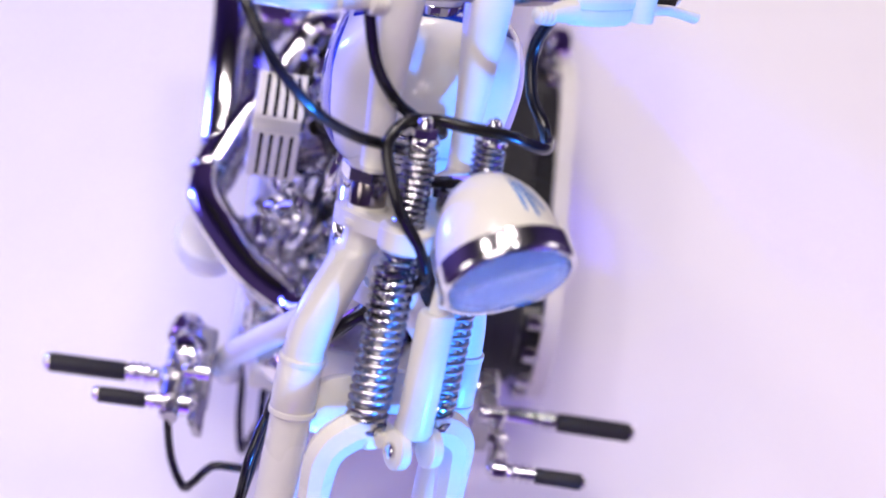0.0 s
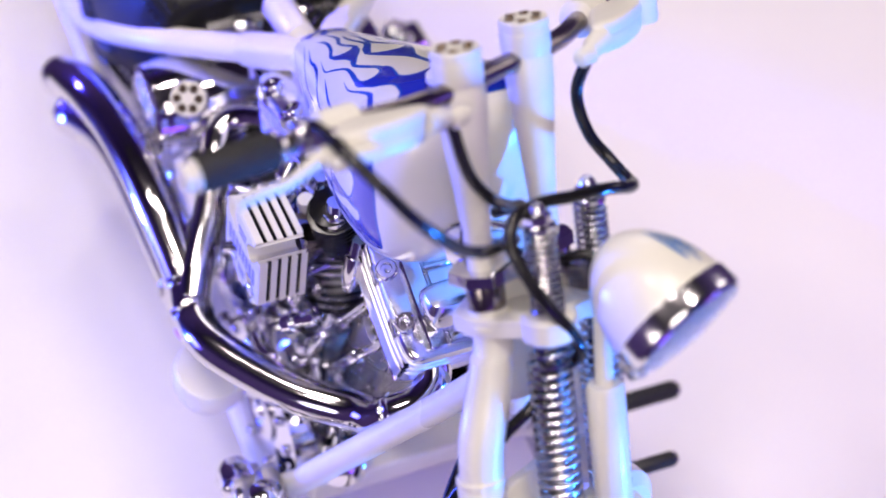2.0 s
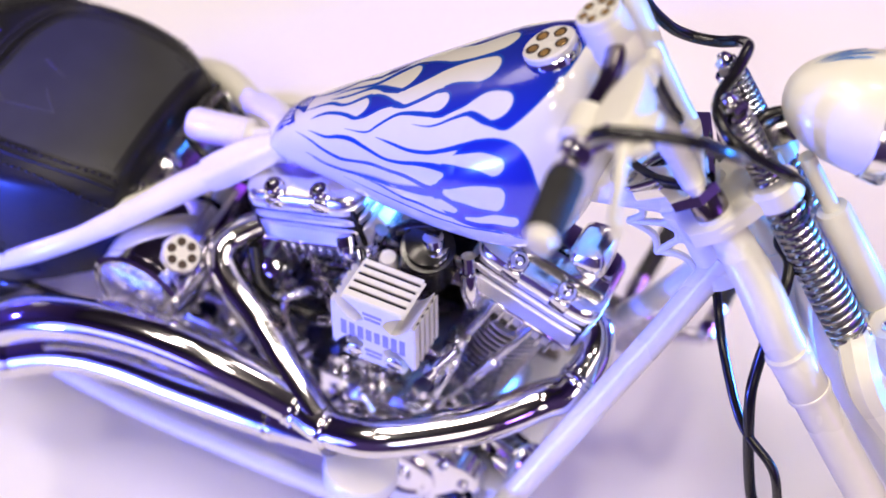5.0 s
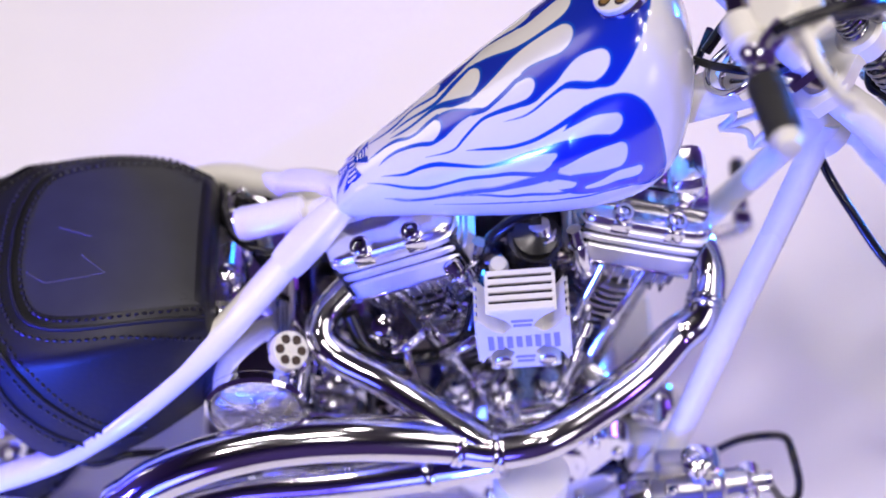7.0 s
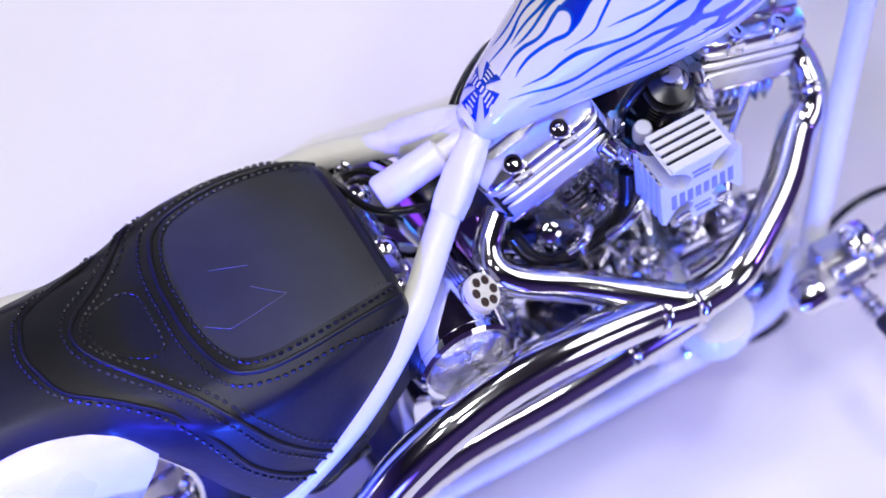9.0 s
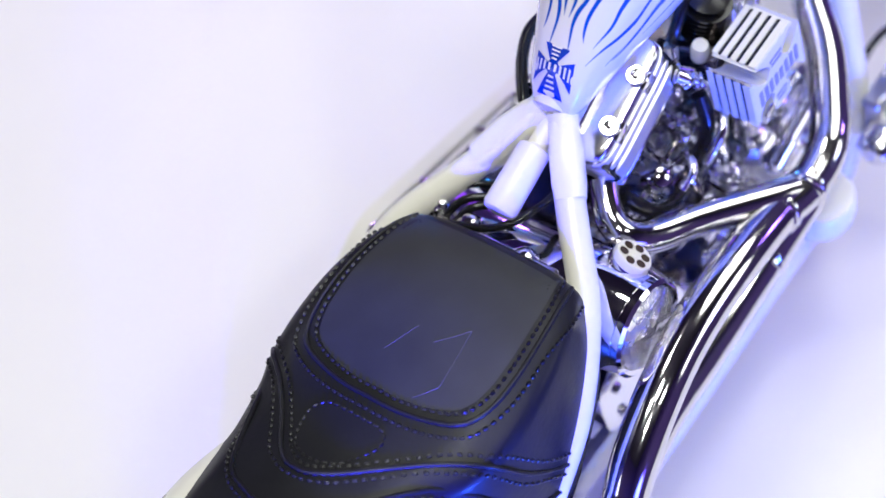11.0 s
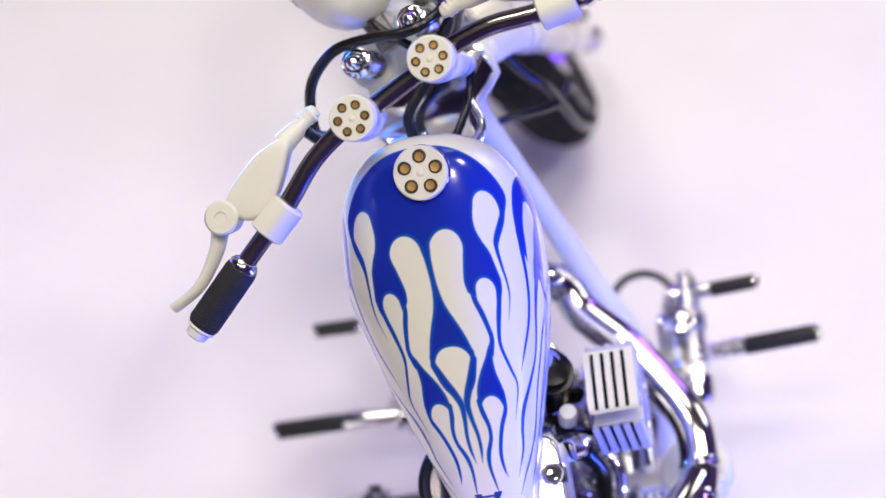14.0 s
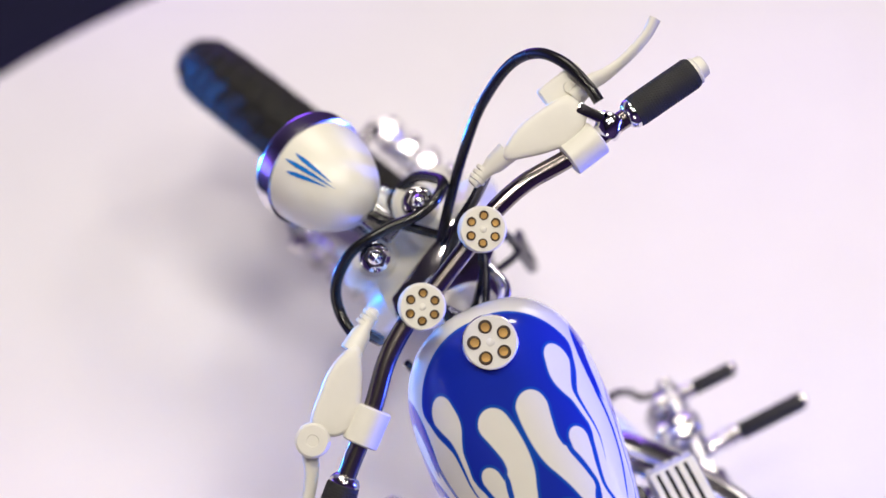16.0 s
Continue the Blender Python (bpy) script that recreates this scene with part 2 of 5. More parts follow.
# The steered front end has a frame of its own: ahead, left and up along the steering head.
RAKE, STEER = radians(33), radians(26.4)
HEAD_UP = vec((-math.sin(RAKE), 0, math.cos(RAKE)))
HEAD_F = vec((math.cos(RAKE), 0, math.sin(RAKE)))
F_AX = HEAD_F * math.cos(STEER) + Y * math.sin(STEER)
L_AX = Y * math.cos(STEER) - HEAD_F * math.sin(STEER)
HEAD_O = HEAD_F * 0.52
LEAN_AX = (HEAD_UP + L_AX * 0.028).normalized()


def to_bike(p):
    return HEAD_O + F_AX * p[0] + L_AX * p[1] + (LEAN_AX if p[2] < -0.25 else HEAD_UP) * p[2]


# ---- setting ----
table = B()
lathe(table, (0, 0, 0), (0, 0, 1), [(-0.018, 0.150), (-0.016, 0.158), (-0.003, 0.160), (-0.0008, 0.1592), (0, 0.1575), (0, 0.08), (0, 0.001)], seg=128)
round_table = new("round_table")
tagged(round_table, "round white laminate table on a black metal column", "table")


def table_part(name, bm, mat, label):
    me = bpy.data.meshes.new(name)
    bm.to_mesh(me)
    bm.free()
    me.materials.append(mat)
    me.shade_smooth()
    me.set_sharp_from_angle(angle=radians(30))
    ob = new(name, me)
    ob.location = (0.056, -0.010, 0)
    ob.parent = round_table
    tagged(ob, label)


table_part("tabletop", table, table_paint, "white laminate top with a rounded edge")
stand = B()
lathe(stand, (0, 0, 0), (0, 0, 1), [(-0.70, 0.20), (-0.68, 0.20), (-0.66, 0.04), (-0.03, 0.035), (-0.018, 0.10)], seg=48)
table_part("column", stand, black_metal, "black metal column on a round foot")


def room_face(name, centre, size, mat=wall_paint, label="unseen grey violet wall of the dim room, coloured to tint the chrome"):
    bm = B()
    bmesh.ops.create_cube(bm, size=1.0)
    for v in bm.verts:
        v.co = Vector((v.co.x * size[0], v.co.y * size[1], v.co.z * size[2])) + Vector(centre)
    me = bpy.data.meshes.new(name)
    bm.to_mesh(me)
    bm.free()
    me.materials.append(mat)
    tagged(new(name, me), label, "room", kind="structure")


room_face("floor", (0, 0, -0.75), (2.6, 2.6, 0.1), floor_paint, "dark blue carpet floor of the dim room")
room_face("ceiling", (0, 0, 1.55), (2.6, 2.6, 0.1), ceiling_paint, "dark painted ceiling of the dim room")
# unseen walls; their violet is there to tint what the chrome reflects
room_face("wall_north", (0, 1.35, 0.4), (2.6, 0.1, 2.2))
room_face("wall_south", (0, -1.35, 0.4), (2.6, 0.1, 2.2))
room_face("wall_east", (1.35, 0, 0.4), (0.1, 2.8, 2.2))
room_face("wall_west", (-1.35, 0, 0.4), (0.1, 2.8, 2.2))

# ---- the model motorcycle ----
bike = new("model_motorcycle")
ey = UP.cross(X - UP * UP.x).normalized()
ex = ey.cross(UP).normalized()
bike.matrix_world = Matrix((ex, ey, UP)).to_4x4()
tagged(bike, "pearl white model chopper with blue flames on a white table", "motorcycle")

# fuel tank: slices along the machine, each (x, top, bottom, half width)
TANK = [(-.026, -.050, -.066, .020), (-.022, -.034, -.071, .028), (-.014, -.020, -.074, .034), (.004, .003, -.078, .042), (.05, .039, -.077, .057), (.10, .077, -.074, .074),
        (.16, .124, -.071, .095), (.22, .170, -.067, .113), (.28, .216, -.060, .127), (.33, .252, -.050, .128), (.37, .272, -.035, .123),
        (.40, .270, -.012, .109), (.42, .250, .020, .090), (.434, .210, .066, .062), (.441, .170, .105, .035), (.4435, .142, .130, .008)]
TANK_ROWS = np.array(glide(TANK, 10))


def tank_at(row, v):
    """A place on the tank: a slice, and how far round from the ridge (0) to the keel (1), right side positive."""
    x, top, low, half = row
    c, s = math.cos(math.pi * abs(v)), math.sin(math.pi * abs(v))
    mid, n = low + 0.52 * (top - low), 2.25 if c > 0 else 2.7
    h = top - mid if c > 0 else mid - low
    return vec((x, np.interp(x, [-.05, .05, .16, .28, .37, .45], [-.006, .005, .014, .022, .017, .012]) - math.copysign(1, v) * half * abs(s) ** (2 / n), mid + math.copysign(h, c) * abs(c) ** (2 / n)))


def tank_slice(x):
    return [np.interp(x, TANK_ROWS[:, 0], TANK_ROWS[:, k]) for k in range(4)]


# the paint: masses of blue, cut by cream licks with round heads, that run out into fine waving tails;
# an outline is (x, round from the ridge), a stroke (x, round from the ridge, radius)
MASSES, LICKS, TAILS = [], [], []


def mass(*outline):
    MASSES.append(np.array(glide([*outline, outline[0]], 6)))


def lick(*line):
    LICKS.extend(glide(line, 16))


def tail(*line):
    TAILS.extend(glide(line, 30))


mass((.388, -.03), (.387, .06), (.380, .135), (.366, .210), (.349, .266), (.334, .288), (.310, .265), (.289, .230), (.273, .215), (.261, .220), (.240, .228), (.228, .225), (.213, .206), (.213, .160), (.220, .128), (.227, .096), (.233, .065), (.233, -.03))
mass((.245, -.03), (.240, .008), (.230, .016), (.217, .026), (.205, .040), (.188, .058), (.175, .075), (.165, .083), (.152, .075), (.145, .040), (.145, -.03))
mass((.177, .152), (.173, .165), (.163, .158), (.147, .165), (.134, .188), (.124, .205), (.114, .200), (.109, .130), (.112, .065), (.122, .060), (.132, .068), (.145, .090), (.160, .122), (.170, .138))
mass((.285, .325), (.308, .310), (.332, .312), (.356, .333), (.376, .385), (.390, .468), (.399, .542), (.402, .640), (.393, .693), (.351, .613), (.310, .600), (.278, .573), (.251, .508), (.251, .482), (.266, .443), (.258, .408), (.278, .355))
lick((.316, .203, .0203), (.300, .193, .0182), (.287, .198, .0126), (.273, .208, .0063), (.258, .220, .0042), (.243, .240, .0042))
lick((.275, .058, .0193), (.261, .052, .0179), (.238, .048, .0154), (.220, .058, .0154), (.205, .077, .0147), (.190, .098, .0140), (.175, .107, .0105))
lick((.230, .163, .0140), (.217, .163, .0126), (.207, .170, .0077), (.192, .175, .0049), (.180, .177, .0056))
lick((.157, 0, .0197), (.145, 0, .0176), (.132, 0, .0127), (.117, 0, .0057))
lick((.109, .130, .0141), (.098, .125, .0120), (.085, .120, .0078), (.072, .107, .0064))
lick((.334, .403, .0138), (.312, .385, .0124), (.291, .383, .0097), (.271, .383, .0062), (.246, .383, .0049))
lick((.341, .500, .0125), (.320, .497, .0119), (.300, .495, .0091), (.278, .500, .0049), (.258, .503, .0028))
lick((.251, .455, .0098), (.230, .453, .0077), (.205, .450, .0042))
lick((.364, .565, .0078), (.341, .557, .0071), (.320, .565, .0050), (.302, .565, .0028))
lick((.282, .535, .0078), (.261, .532, .0064), (.238, .532, .0028))
lick((.177, .492, .0064), (.157, .490, .0050), (.140, .490, .0022))
tail((.334, .280, .0028), (.308, .255, .0049), (.287, .228, .0049), (.275, .223, .0035), (.258, .235, .0025), (.240, .253, .0019), (.225, .258, .0014), (.202, .247, .0003))
tail((.228, .215, .0032), (.210, .205, .0039), (.192, .198, .0032), (.177, .198, .0028), (.165, .215, .0026), (.150, .250, .0024), (.140, .278, .0018), (.127, .283, .0014), (.100, .265, .0003))
tail((.229, .108, .0022), (.219, .116, .0036), (.207, .133, .0039), (.192, .152, .0035), (.180, .163, .0035), (.165, .152, .0042))
tail((.117, .062, .0028), (.105, .072, .0032), (.091, .092, .0027), (.078, .092, .0025), (.062, .062, .0028), (.048, .055, .0021), (.033, .068, .0014), (.019, .085, .0003))
tail((.117, .200, .0028), (.107, .198, .0031), (.093, .173, .0030), (.076, .152, .0028), (.060, .143, .0026), (.046, .158, .0018), (.038, .182, .0003))
tail((.160, .075, .0042), (.140, .050, .0053), (.127, .025, .0042), (.114, .010, .0032), (.098, .015, .0024), (.082, .025, .0021), (.068, .025, .0018), (.054, .015, .0003))
tail((.302, .325, .0062), (.278, .338, .0045), (.258, .350, .0036), (.235, .360, .0032), (.207, .355, .0027), (.177, .330, .0020), (.152, .307, .0003))
tail((.304, .435, .0055), (.275, .422, .0063), (.248, .410, .0049), (.223, .408, .0035), (.195, .413, .0028), (.170, .405, .0024), (.137, .362, .0029), (.114, .328, .0036), (.093, .318, .0032), (.070, .325, .0022), (.040, .280, .0003))
tail((.263, .490, .0056), (.243, .495, .0035), (.207, .468, .0032), (.182, .460, .0028), (.150, .448, .0029), (.124, .455, .0025), (.100, .460, .0029), (.072, .425, .0023), (.048, .365, .0015), (.021, .292, .0003))
tail((.291, .530, .0035), (.263, .508, .0028), (.233, .508, .0035), (.207, .510, .0028), (.185, .512, .0025), (.160, .510, .0022), (.129, .512, .0019), (.098, .517, .0017), (.068, .510, .0012), (.042, .482, .0003))
tail((.296, .573, .0028), (.263, .565, .0025), (.230, .550, .0025), (.202, .545, .0021), (.168, .525, .0014), (.129, .517, .0003))
tail((.367, .623, .0028), (.334, .610, .0024), (.302, .608, .0021), (.261, .598, .0020), (.202, .580, .0017), (.157, .570, .0013), (.107, .555, .0003))
LICK_DOTS, TAIL_DOTS = np.array(LICKS), np.array(TAILS)


def reach(dots, x, v, half_round):
    """How far inside the nearest stroke the places of one slice are."""
    near = dots[abs(dots[:, 0] - x) < .045]
    if not len(near):
        return np.full(len(v), -.04)
    return (near[:, 2, None] - np.hypot((near[:, 0, None] - x) * 1.12, (near[:, 1, None] - v) * half_round)).max(axis=0)


def within(outline, x, v, half_round):
    """How far inside an outline the places of one slice are."""
    a, b = outline[:-1], outline[1:]
    ax, bx = (a[:, 0, None] - x) * 1.12, (b[:, 0, None] - x) * 1.12
    ay, by = (a[:, 1, None] - v) * half_round, (b[:, 1, None] - v) * half_round
    dx, dy = bx - ax, by - ay
    t = np.clip(-(ax * dx + ay * dy) / (dx * dx + dy * dy + 1e-12), 0, 1)
    gap = np.hypot(ax + t * dx, ay + t * dy).min(axis=0)
    crosses = ((ax > 0) != (bx > 0)) & (ay - ax * dy / np.where(abs(dx) < 1e-9, 1e-9, dx) > 0)
    return np.where(crosses.sum(axis=0) % 2 == 1, gap, -gap)


def flame_depth(x, v, half_round):
    """How far inside the blue paint the places of one slice are: the masses of blue less the licks, or else a tail."""
    body = np.max([within(m, x, v, half_round) for m in MASSES], axis=0)
    body = np.minimum(body, -reach(LICK_DOTS, x, v, half_round))
    return np.maximum(body, reach(TAIL_DOTS, x, v, half_round))


def fuel_tank():
    bm = B()
    n = 200
    rounds = [k / n for k in range(-n, n)]
    half = np.array([k / n for k in range(n + 1)])
    rows = np.array(glide(TANK, 26))
    value = []
    for row in rows:
        perim = 0.5 * math.pi * (row[3] + 0.5 * (row[1] - row[2]))
        right = flame_depth(row[0], half, perim)
        value += [right[abs(k)] for k in range(-n, n)]
    loft(bm, [[tank_at(row, v if v else 1e-6) for v in rounds] for row in rows])
    ob = part("fuel_tank", bm, flames, bike, "pearl white teardrop tank with glossy blue flames", smooth=60)
    corners = np.empty(len(ob.data.loops), np.int32)
    ob.data.loops.foreach_get("vertex_index", corners)
    flat = np.zeros((len(corners), 2), np.float32)
    flat[:, 0] = np.array(value, np.float32)[corners]
    ob.data.uv_layers.new(name="flame").data.foreach_set("uv", flat.ravel())
    return ob


tank = fuel_tank()


def on_tank(x, side, lift):
    """A place just over the tank's skin near its ridge, side metres round to the right."""
    row = tank_slice(x)
    perim = 0.5 * math.pi * (row[3] + 0.5 * (row[1] - row[2]))
    v = side / perim or 1e-6
    p, e = tank_at(row, v), 1e-3
    a = tank_at(tank_slice(x + e), v) - p
    b = tank_at(row, v + e) - p
    n = a.cross(b).normalized()
    n = n if n.z > 0 else -n
    return p + n * lift


def iron_cross(size, waist=0.30, flare=0.78, steps=6):
    """Outline of a cross with four flared arms."""
    pts = []
    for k in range(4):
        c, s = math.cos(k * math.pi / 2), math.sin(k * math.pi / 2)
        arm = []
        for i in range(steps + 1):
            t = i / steps
            arm.append((waist + (1 - waist) * t, -(waist * 0.55 + (flare - waist * 0.55) * t ** 1.9)))
        arm += [(x, -y) for x, y in reversed(arm)]
        pts += [((x * c - y * s) * size, (x * s + y * c) * size) for x, y in arm]
    return pts


def tank_badge():
    bm = B()
    out = iron_cross(0.0275, waist=.26, flare=.60)
    n = len(out)
    rings = [[bm.verts.new(on_tank(0.002 + x * r * 0.80, y * r, 0.0016)) for x, y in out] for r in (1.0, 0.66, 0.33, 0.02)]
    for a, b in zip(rings, rings[1:]):
        for i in range(n):
            bm.faces.new((a[i], a[(i + 1) % n], b[(i + 1) % n], b[i]))
    bm.faces.new(rings[-1])
    badge = part("badge", bm, blue_ink, tank, "blue flared cross emblem")

    def bar(x, y, w, h):
        g = B()
        q = [on_tank(0.002 + (x + a * h / 2) * 0.8, y + b * w / 2, 0.0024) for a, b in ((-1, -1), (-1, 1), (1, 1), (1, -1))]
        g.faces.new([g.verts.new(p) for p in q])
        part("white_bar", g, pearl, tank)

    for k in range(8):
        tall = 0.0070 + 0.0075 * abs(k - 3.5) / 3.5
        bar(0, -0.0228 + 0.0065 * k, 0.0030, tall)
    for k in range(4):
        bar(0.0100 + 0.0050 * k, 0, 0.006 + 0.002 * k, 0.0022)
        bar(-0.0100 - 0.0050 * k, 0, 0.006 + 0.002 * k, 0.0022)


tank_badge()


def bored_cap(name, centre, axis, radius, height, bores, parent, label, ring=0.62, bore=0.20, fork=False, skirt=None, inside=None):
    """A round cap like a revolver's drum, with a ring of bores and a hub."""
    bm = B()
    lathe(bm, centre, axis, [(-height, radius * 0.97), (-height * 0.5, radius), (-height * 0.12, radius), (0, radius * 0.95), (0, radius * 0.3), (0, 0.0003)], seg=32)
    cap = part(name, bm, satin, parent, label, fork=fork)
    s, o = across(axis)
    for k in range(bores):
        a = 2 * math.pi * (k + 0.35) / bores
        c = vec(centre) + (s * math.cos(a) + o * math.sin(a)) * radius * ring
        # no hole is cut: a dark disc stands for the shaded bore
        g = B()
        lathe(g, c, axis, [(0.0002, radius * bore * 1.22), (0.0012, radius * bore * 1.20), (0.0014, radius * bore * 1.08), (0.0005, radius * bore * 0.98), (0.0004, radius * bore * 0.5), (0.0004, 0.0002)], seg=18)
        pit = part("bore", g, inside or bore_shade, cap, fork=fork)
        # smaller disc set off centre, leaving a crescent of painted shade
        g = B()
        low = vec(axis).normalized() * 0.0006 - (s * math.cos(a) + o * math.sin(a)) * radius * bore * 0.10
        lathe(g, c + low, axis, [(0, radius * bore * 0.80), (0.0003, radius * bore * 0.76), (0.0001, radius * bore * 0.4), (0.0001, 0.0002)], seg=14)
        part("bore_inner_disc", g, bronze if inside is None else bore_shade, pit, fork=fork)
    g = B()
    lathe(g, centre, axis, [(0.0, radius * 0.16), (0.001, radius * 0.12), (0.0012, 0.0003)], seg=12)
    part("hub", g, satin, cap, fork=fork)
    if skirt:
        g = B()
        lathe(g, vec(centre) - vec(axis).normalized() * height, axis, [(-0.006, radius * 1.02), (-0.002, radius * 1.04), (0.004, radius * 1.03), (0.006, radius * 0.97)], seg=32)
        part("collar", g, chrome, cap, "chrome collar", fork=fork)
    return cap


bored_cap("filler_cap", (0.347, 0.008, 0.276), (-0.50, 0.0, 0.86), 0.0345, 0.014, 5, tank, "white tank cap with five bronze bores", ring=0.6, bore=0.21, skirt=True)

# ---- frame ----
def pipe(name, pts, r, mat, parent, label="", seg=16, per=8, fork=False):
    return part(name, tube(B(), pts, r, seg=seg, per=per), mat, parent, label, fork=fork)


for s in (-1, 1):
    pipe("rear_frame_tube", [(-.02, s * .016, -.066), (-.07, s * .048, -.098), (-.12, s * .086, -.128), (-.205, s * .152, -.178), (-.295, s * .190, -.242), (-.37, s * .199, -.300),
                             (-.46, s * .195, -.366), (-.60, s * .195, -.42), (-.72, s * .19, -.44)],
         [.0205, .0205, .0205, .0205, .0195, .0185, .0185, .0185, .0185], pearl, bike)
    pipe("down_tube", [(.612, s * .012, .045), (.56, s * .052, -.085), (.50, s * .098, -.225), (.412, s * .168, -.430), (.40, s * .172, -.47)], .0185, pearl, bike)
    pipe("lower_rail", [(.40, s * .172, -.45), (.33, s * .165, -.575), (.15, s * .15, -.62), (-.25, s * .16, -.60), (-.60, s * .18, -.48), (-.72, s * .19, -.44)], .0185, pearl, bike)
    lug = boxy(B(), [(-.016, s * .0145, -.064), (-.030, s * .024, -.072), (-.060, s * .044, -.090), (-.086, s * .062, -.107), (-.100, s * .072, -.116)],
               [(.0125, .0150), (.0185, .0190), (.0222, .0216), (.0222, .0214), (.0200, .0200)])
    part("frame_lug", lug, pearl, bike, "white cast lug at the tube's root", smooth=50)
pipe("backbone", [(-.02, 0, -.06), (.15, 0, .02), (.35, 0, .06), (.50, 0, .105), (.585, 0, .135)], [.026, .026, .028, .030, .031], pearl, bike)
g = B()
lathe(g, (-.015, -.002, -.072), (-.148, 0, -.036), [(0, .011), (.02, .0130), (.052, .0135), (.058, .0225), (.146, .0240), (.152, .021), (.1535, .017), (.1535, .001)], seg=24)
part("seat_post", g, pearl, bike, "rounded white frame stub")
g = B()
lathe(g, HEAD_O - HEAD_UP * .335, HEAD_UP, [(0, .030), (.004, .037), (.02, .038), (.03, .032), (.10, .031), (.11, .037), (.125, .038), (.13, .030)], seg=28)
part("steering_head", g, pearl, bike)


def web_gusset():
    """A cobweb of thin bars in the corner between backbone and down tube."""
    hub, ends = vec((.573, 0, .071)), [vec((.480, 0, .070)), vec((.477, 0, .029)), vec((.520, 0, -.009)), vec((.579, 0, -.019))]
    bm = B()
    for e in ends:
        tube(bm, [hub, hub.lerp(e, .6), e], [.0060, .0046, .0054], seg=8, per=3)
    for f, sag in ((.97, .16), (.52, .18)):
        for a, b in zip(ends, ends[1:]):
            p, q = hub.lerp(a, f), hub.lerp(b, f)
            tube(bm, [p, p.lerp(q, .5).lerp(hub, sag), q], .0048, seg=8, per=5)
    part("web_gusset", bm, satin, bike, "white cobweb-shaped frame gusset")


web_gusset()

# ---- engine ----
CRANK = vec((.21, 0, -.55))


def cylinder_bank(sign, mid, lean, wide):
    """One cylinder: finned barrel, head, ribbed rocker box with bolted cover. mid: the middle of its cover, wide: half its width."""
    e, n = vec((math.cos(lean), 0, -math.sin(lean) * sign)), vec((math.sin(lean) * sign, 0, math.cos(lean)))
    mid = vec(mid)
    at = lambda a, y, h: mid + e * a + n * h + Y * y
    girth = .55 + .45 * wide / .079

    def stack(a, b, steps, power=.30):
        """A low stack of round-cornered outlines: steps of (height, inset)."""
        rings = []
        for h, inset in steps:
            ring = []
            for k in range(44):
                t = 2 * math.pi * (k + .5) / 44
                c, q = math.cos(t), math.sin(t)
                ring.append(at(math.copysign(abs(c) ** power, c) * (a - inset), math.copysign(abs(q) ** power, q) * (b - inset), h))
            rings.append(ring)
        bm = B()
        loft(bm, rings)
        return bm

    barrel = part("cylinder", lathe(B(), at(0, 0, -.36), n, [(0, .056 * girth), (.28, .056 * girth)], seg=28), black_metal, bike, "dark barrel with polished fins")
    for k in range(15):
        h = -.325 + .0140 * k
        r = (.062 + .006 * k / 14) * girth
        g = B()
        lathe(g, at(0, 0, h), n, [(-.0030, r - .012), (-.0030, r - .001), (-.0012, r), (.0012, r), (.0030, r - .001), (.0030, r - .012)], seg=30)
        part("fin", g, cast, barrel)
    head = part("cylinder_head", block(B(), at(0, -.002, -.100), e, Y, n, (.150, 2 * wide - .023, .036), .014, 3), cast, bike, "polished cylinder head")
    for k in range(9):
        g = B()
        block(g, at(-.060 + .015 * k, .013 - wide, -.104), e, Y, n, (.0050, .016, .040), .002, 1)
        part("head_rib", g, chrome, head)
    box = part("rocker_box", block(B(), at(0, -.002, -.042), e, Y, n, (.172, 2 * wide - .012, .064), .004, 2), glossy_black, bike, "ribbed chrome rocker box with dark grooves")
    for lo, hi in ((-.0200, -.0065), (-.0385, -.0260), (-.0760, -.0445)):
        g = stack(.093, wide + .001, ((lo, .06), (lo, .003), (lo + .0025, 0), (hi - .0025, 0), (hi, .003), (hi, .06)))
        part("rib", g, brushed_chrome, box)
    g = B()
    block(g, at(0, -.002, -.0800), e, Y, n, (.172, 2 * wide - .004, .006), .002, 1)
    part("gasket_plate", g, chrome, box)
    g = stack(.092, wide, ((-.004, 0), (.003, .0005), (.007, .003), (.0085, .008), (.0095, .02), (.0095, .05)))
    cover = part("rocker_cover", g, satin_chrome, bike, "polished chrome rocker cover")
    # a raised ridge along the cover, cut by dark windows, and a box on its far side
    g = B()
    block(g, at(0, -.018, .013), e, Y, n, (.166, .026, .018), .006, 3)
    part("ridge", g, satin_chrome, cover, "raised chrome ridge")
    g = B()
    block(g, at(0, .020, .012), e, Y, n, (.160, .040, .014), .003, 2)
    part("trough", g, cast, cover, "dull trough between the ridges")
    for a in (-.052, .004, .056):
        g = B()
        block(g, at(a, .022, .014), e, Y, n, (.044, .046, .014), .005, 2)
        part("pad", g, chrome, cover)
    for a in (-.024, .030):
        g = B()
        block(g, at(a, .022, .0165), e, Y, n, (.006, .050, .014), .002, 1)
        part("bridge", g, satin_chrome, cover)
    for a in (-.037, .037):
        for y, lean in ((.015 - wide, -1), (wide - .017, 1)):
            g = B()
            lathe(g, at(a, y, .002), n + Y * lean * .25, [(0, .0145), (.013, .0145), (.0165, .0120), (.0165, .0080), (.010, .0070), (.010, .0005)], seg=18)
            lathe(g, at(a, y, .010), n + Y * lean * .25, [(0, .0050), (.0065, .0050), (.0072, .001)], seg=6)
            block(g, at(a, y + lean * .012, -.004), e, Y, n, (.027, .012, .020), .004, 2)
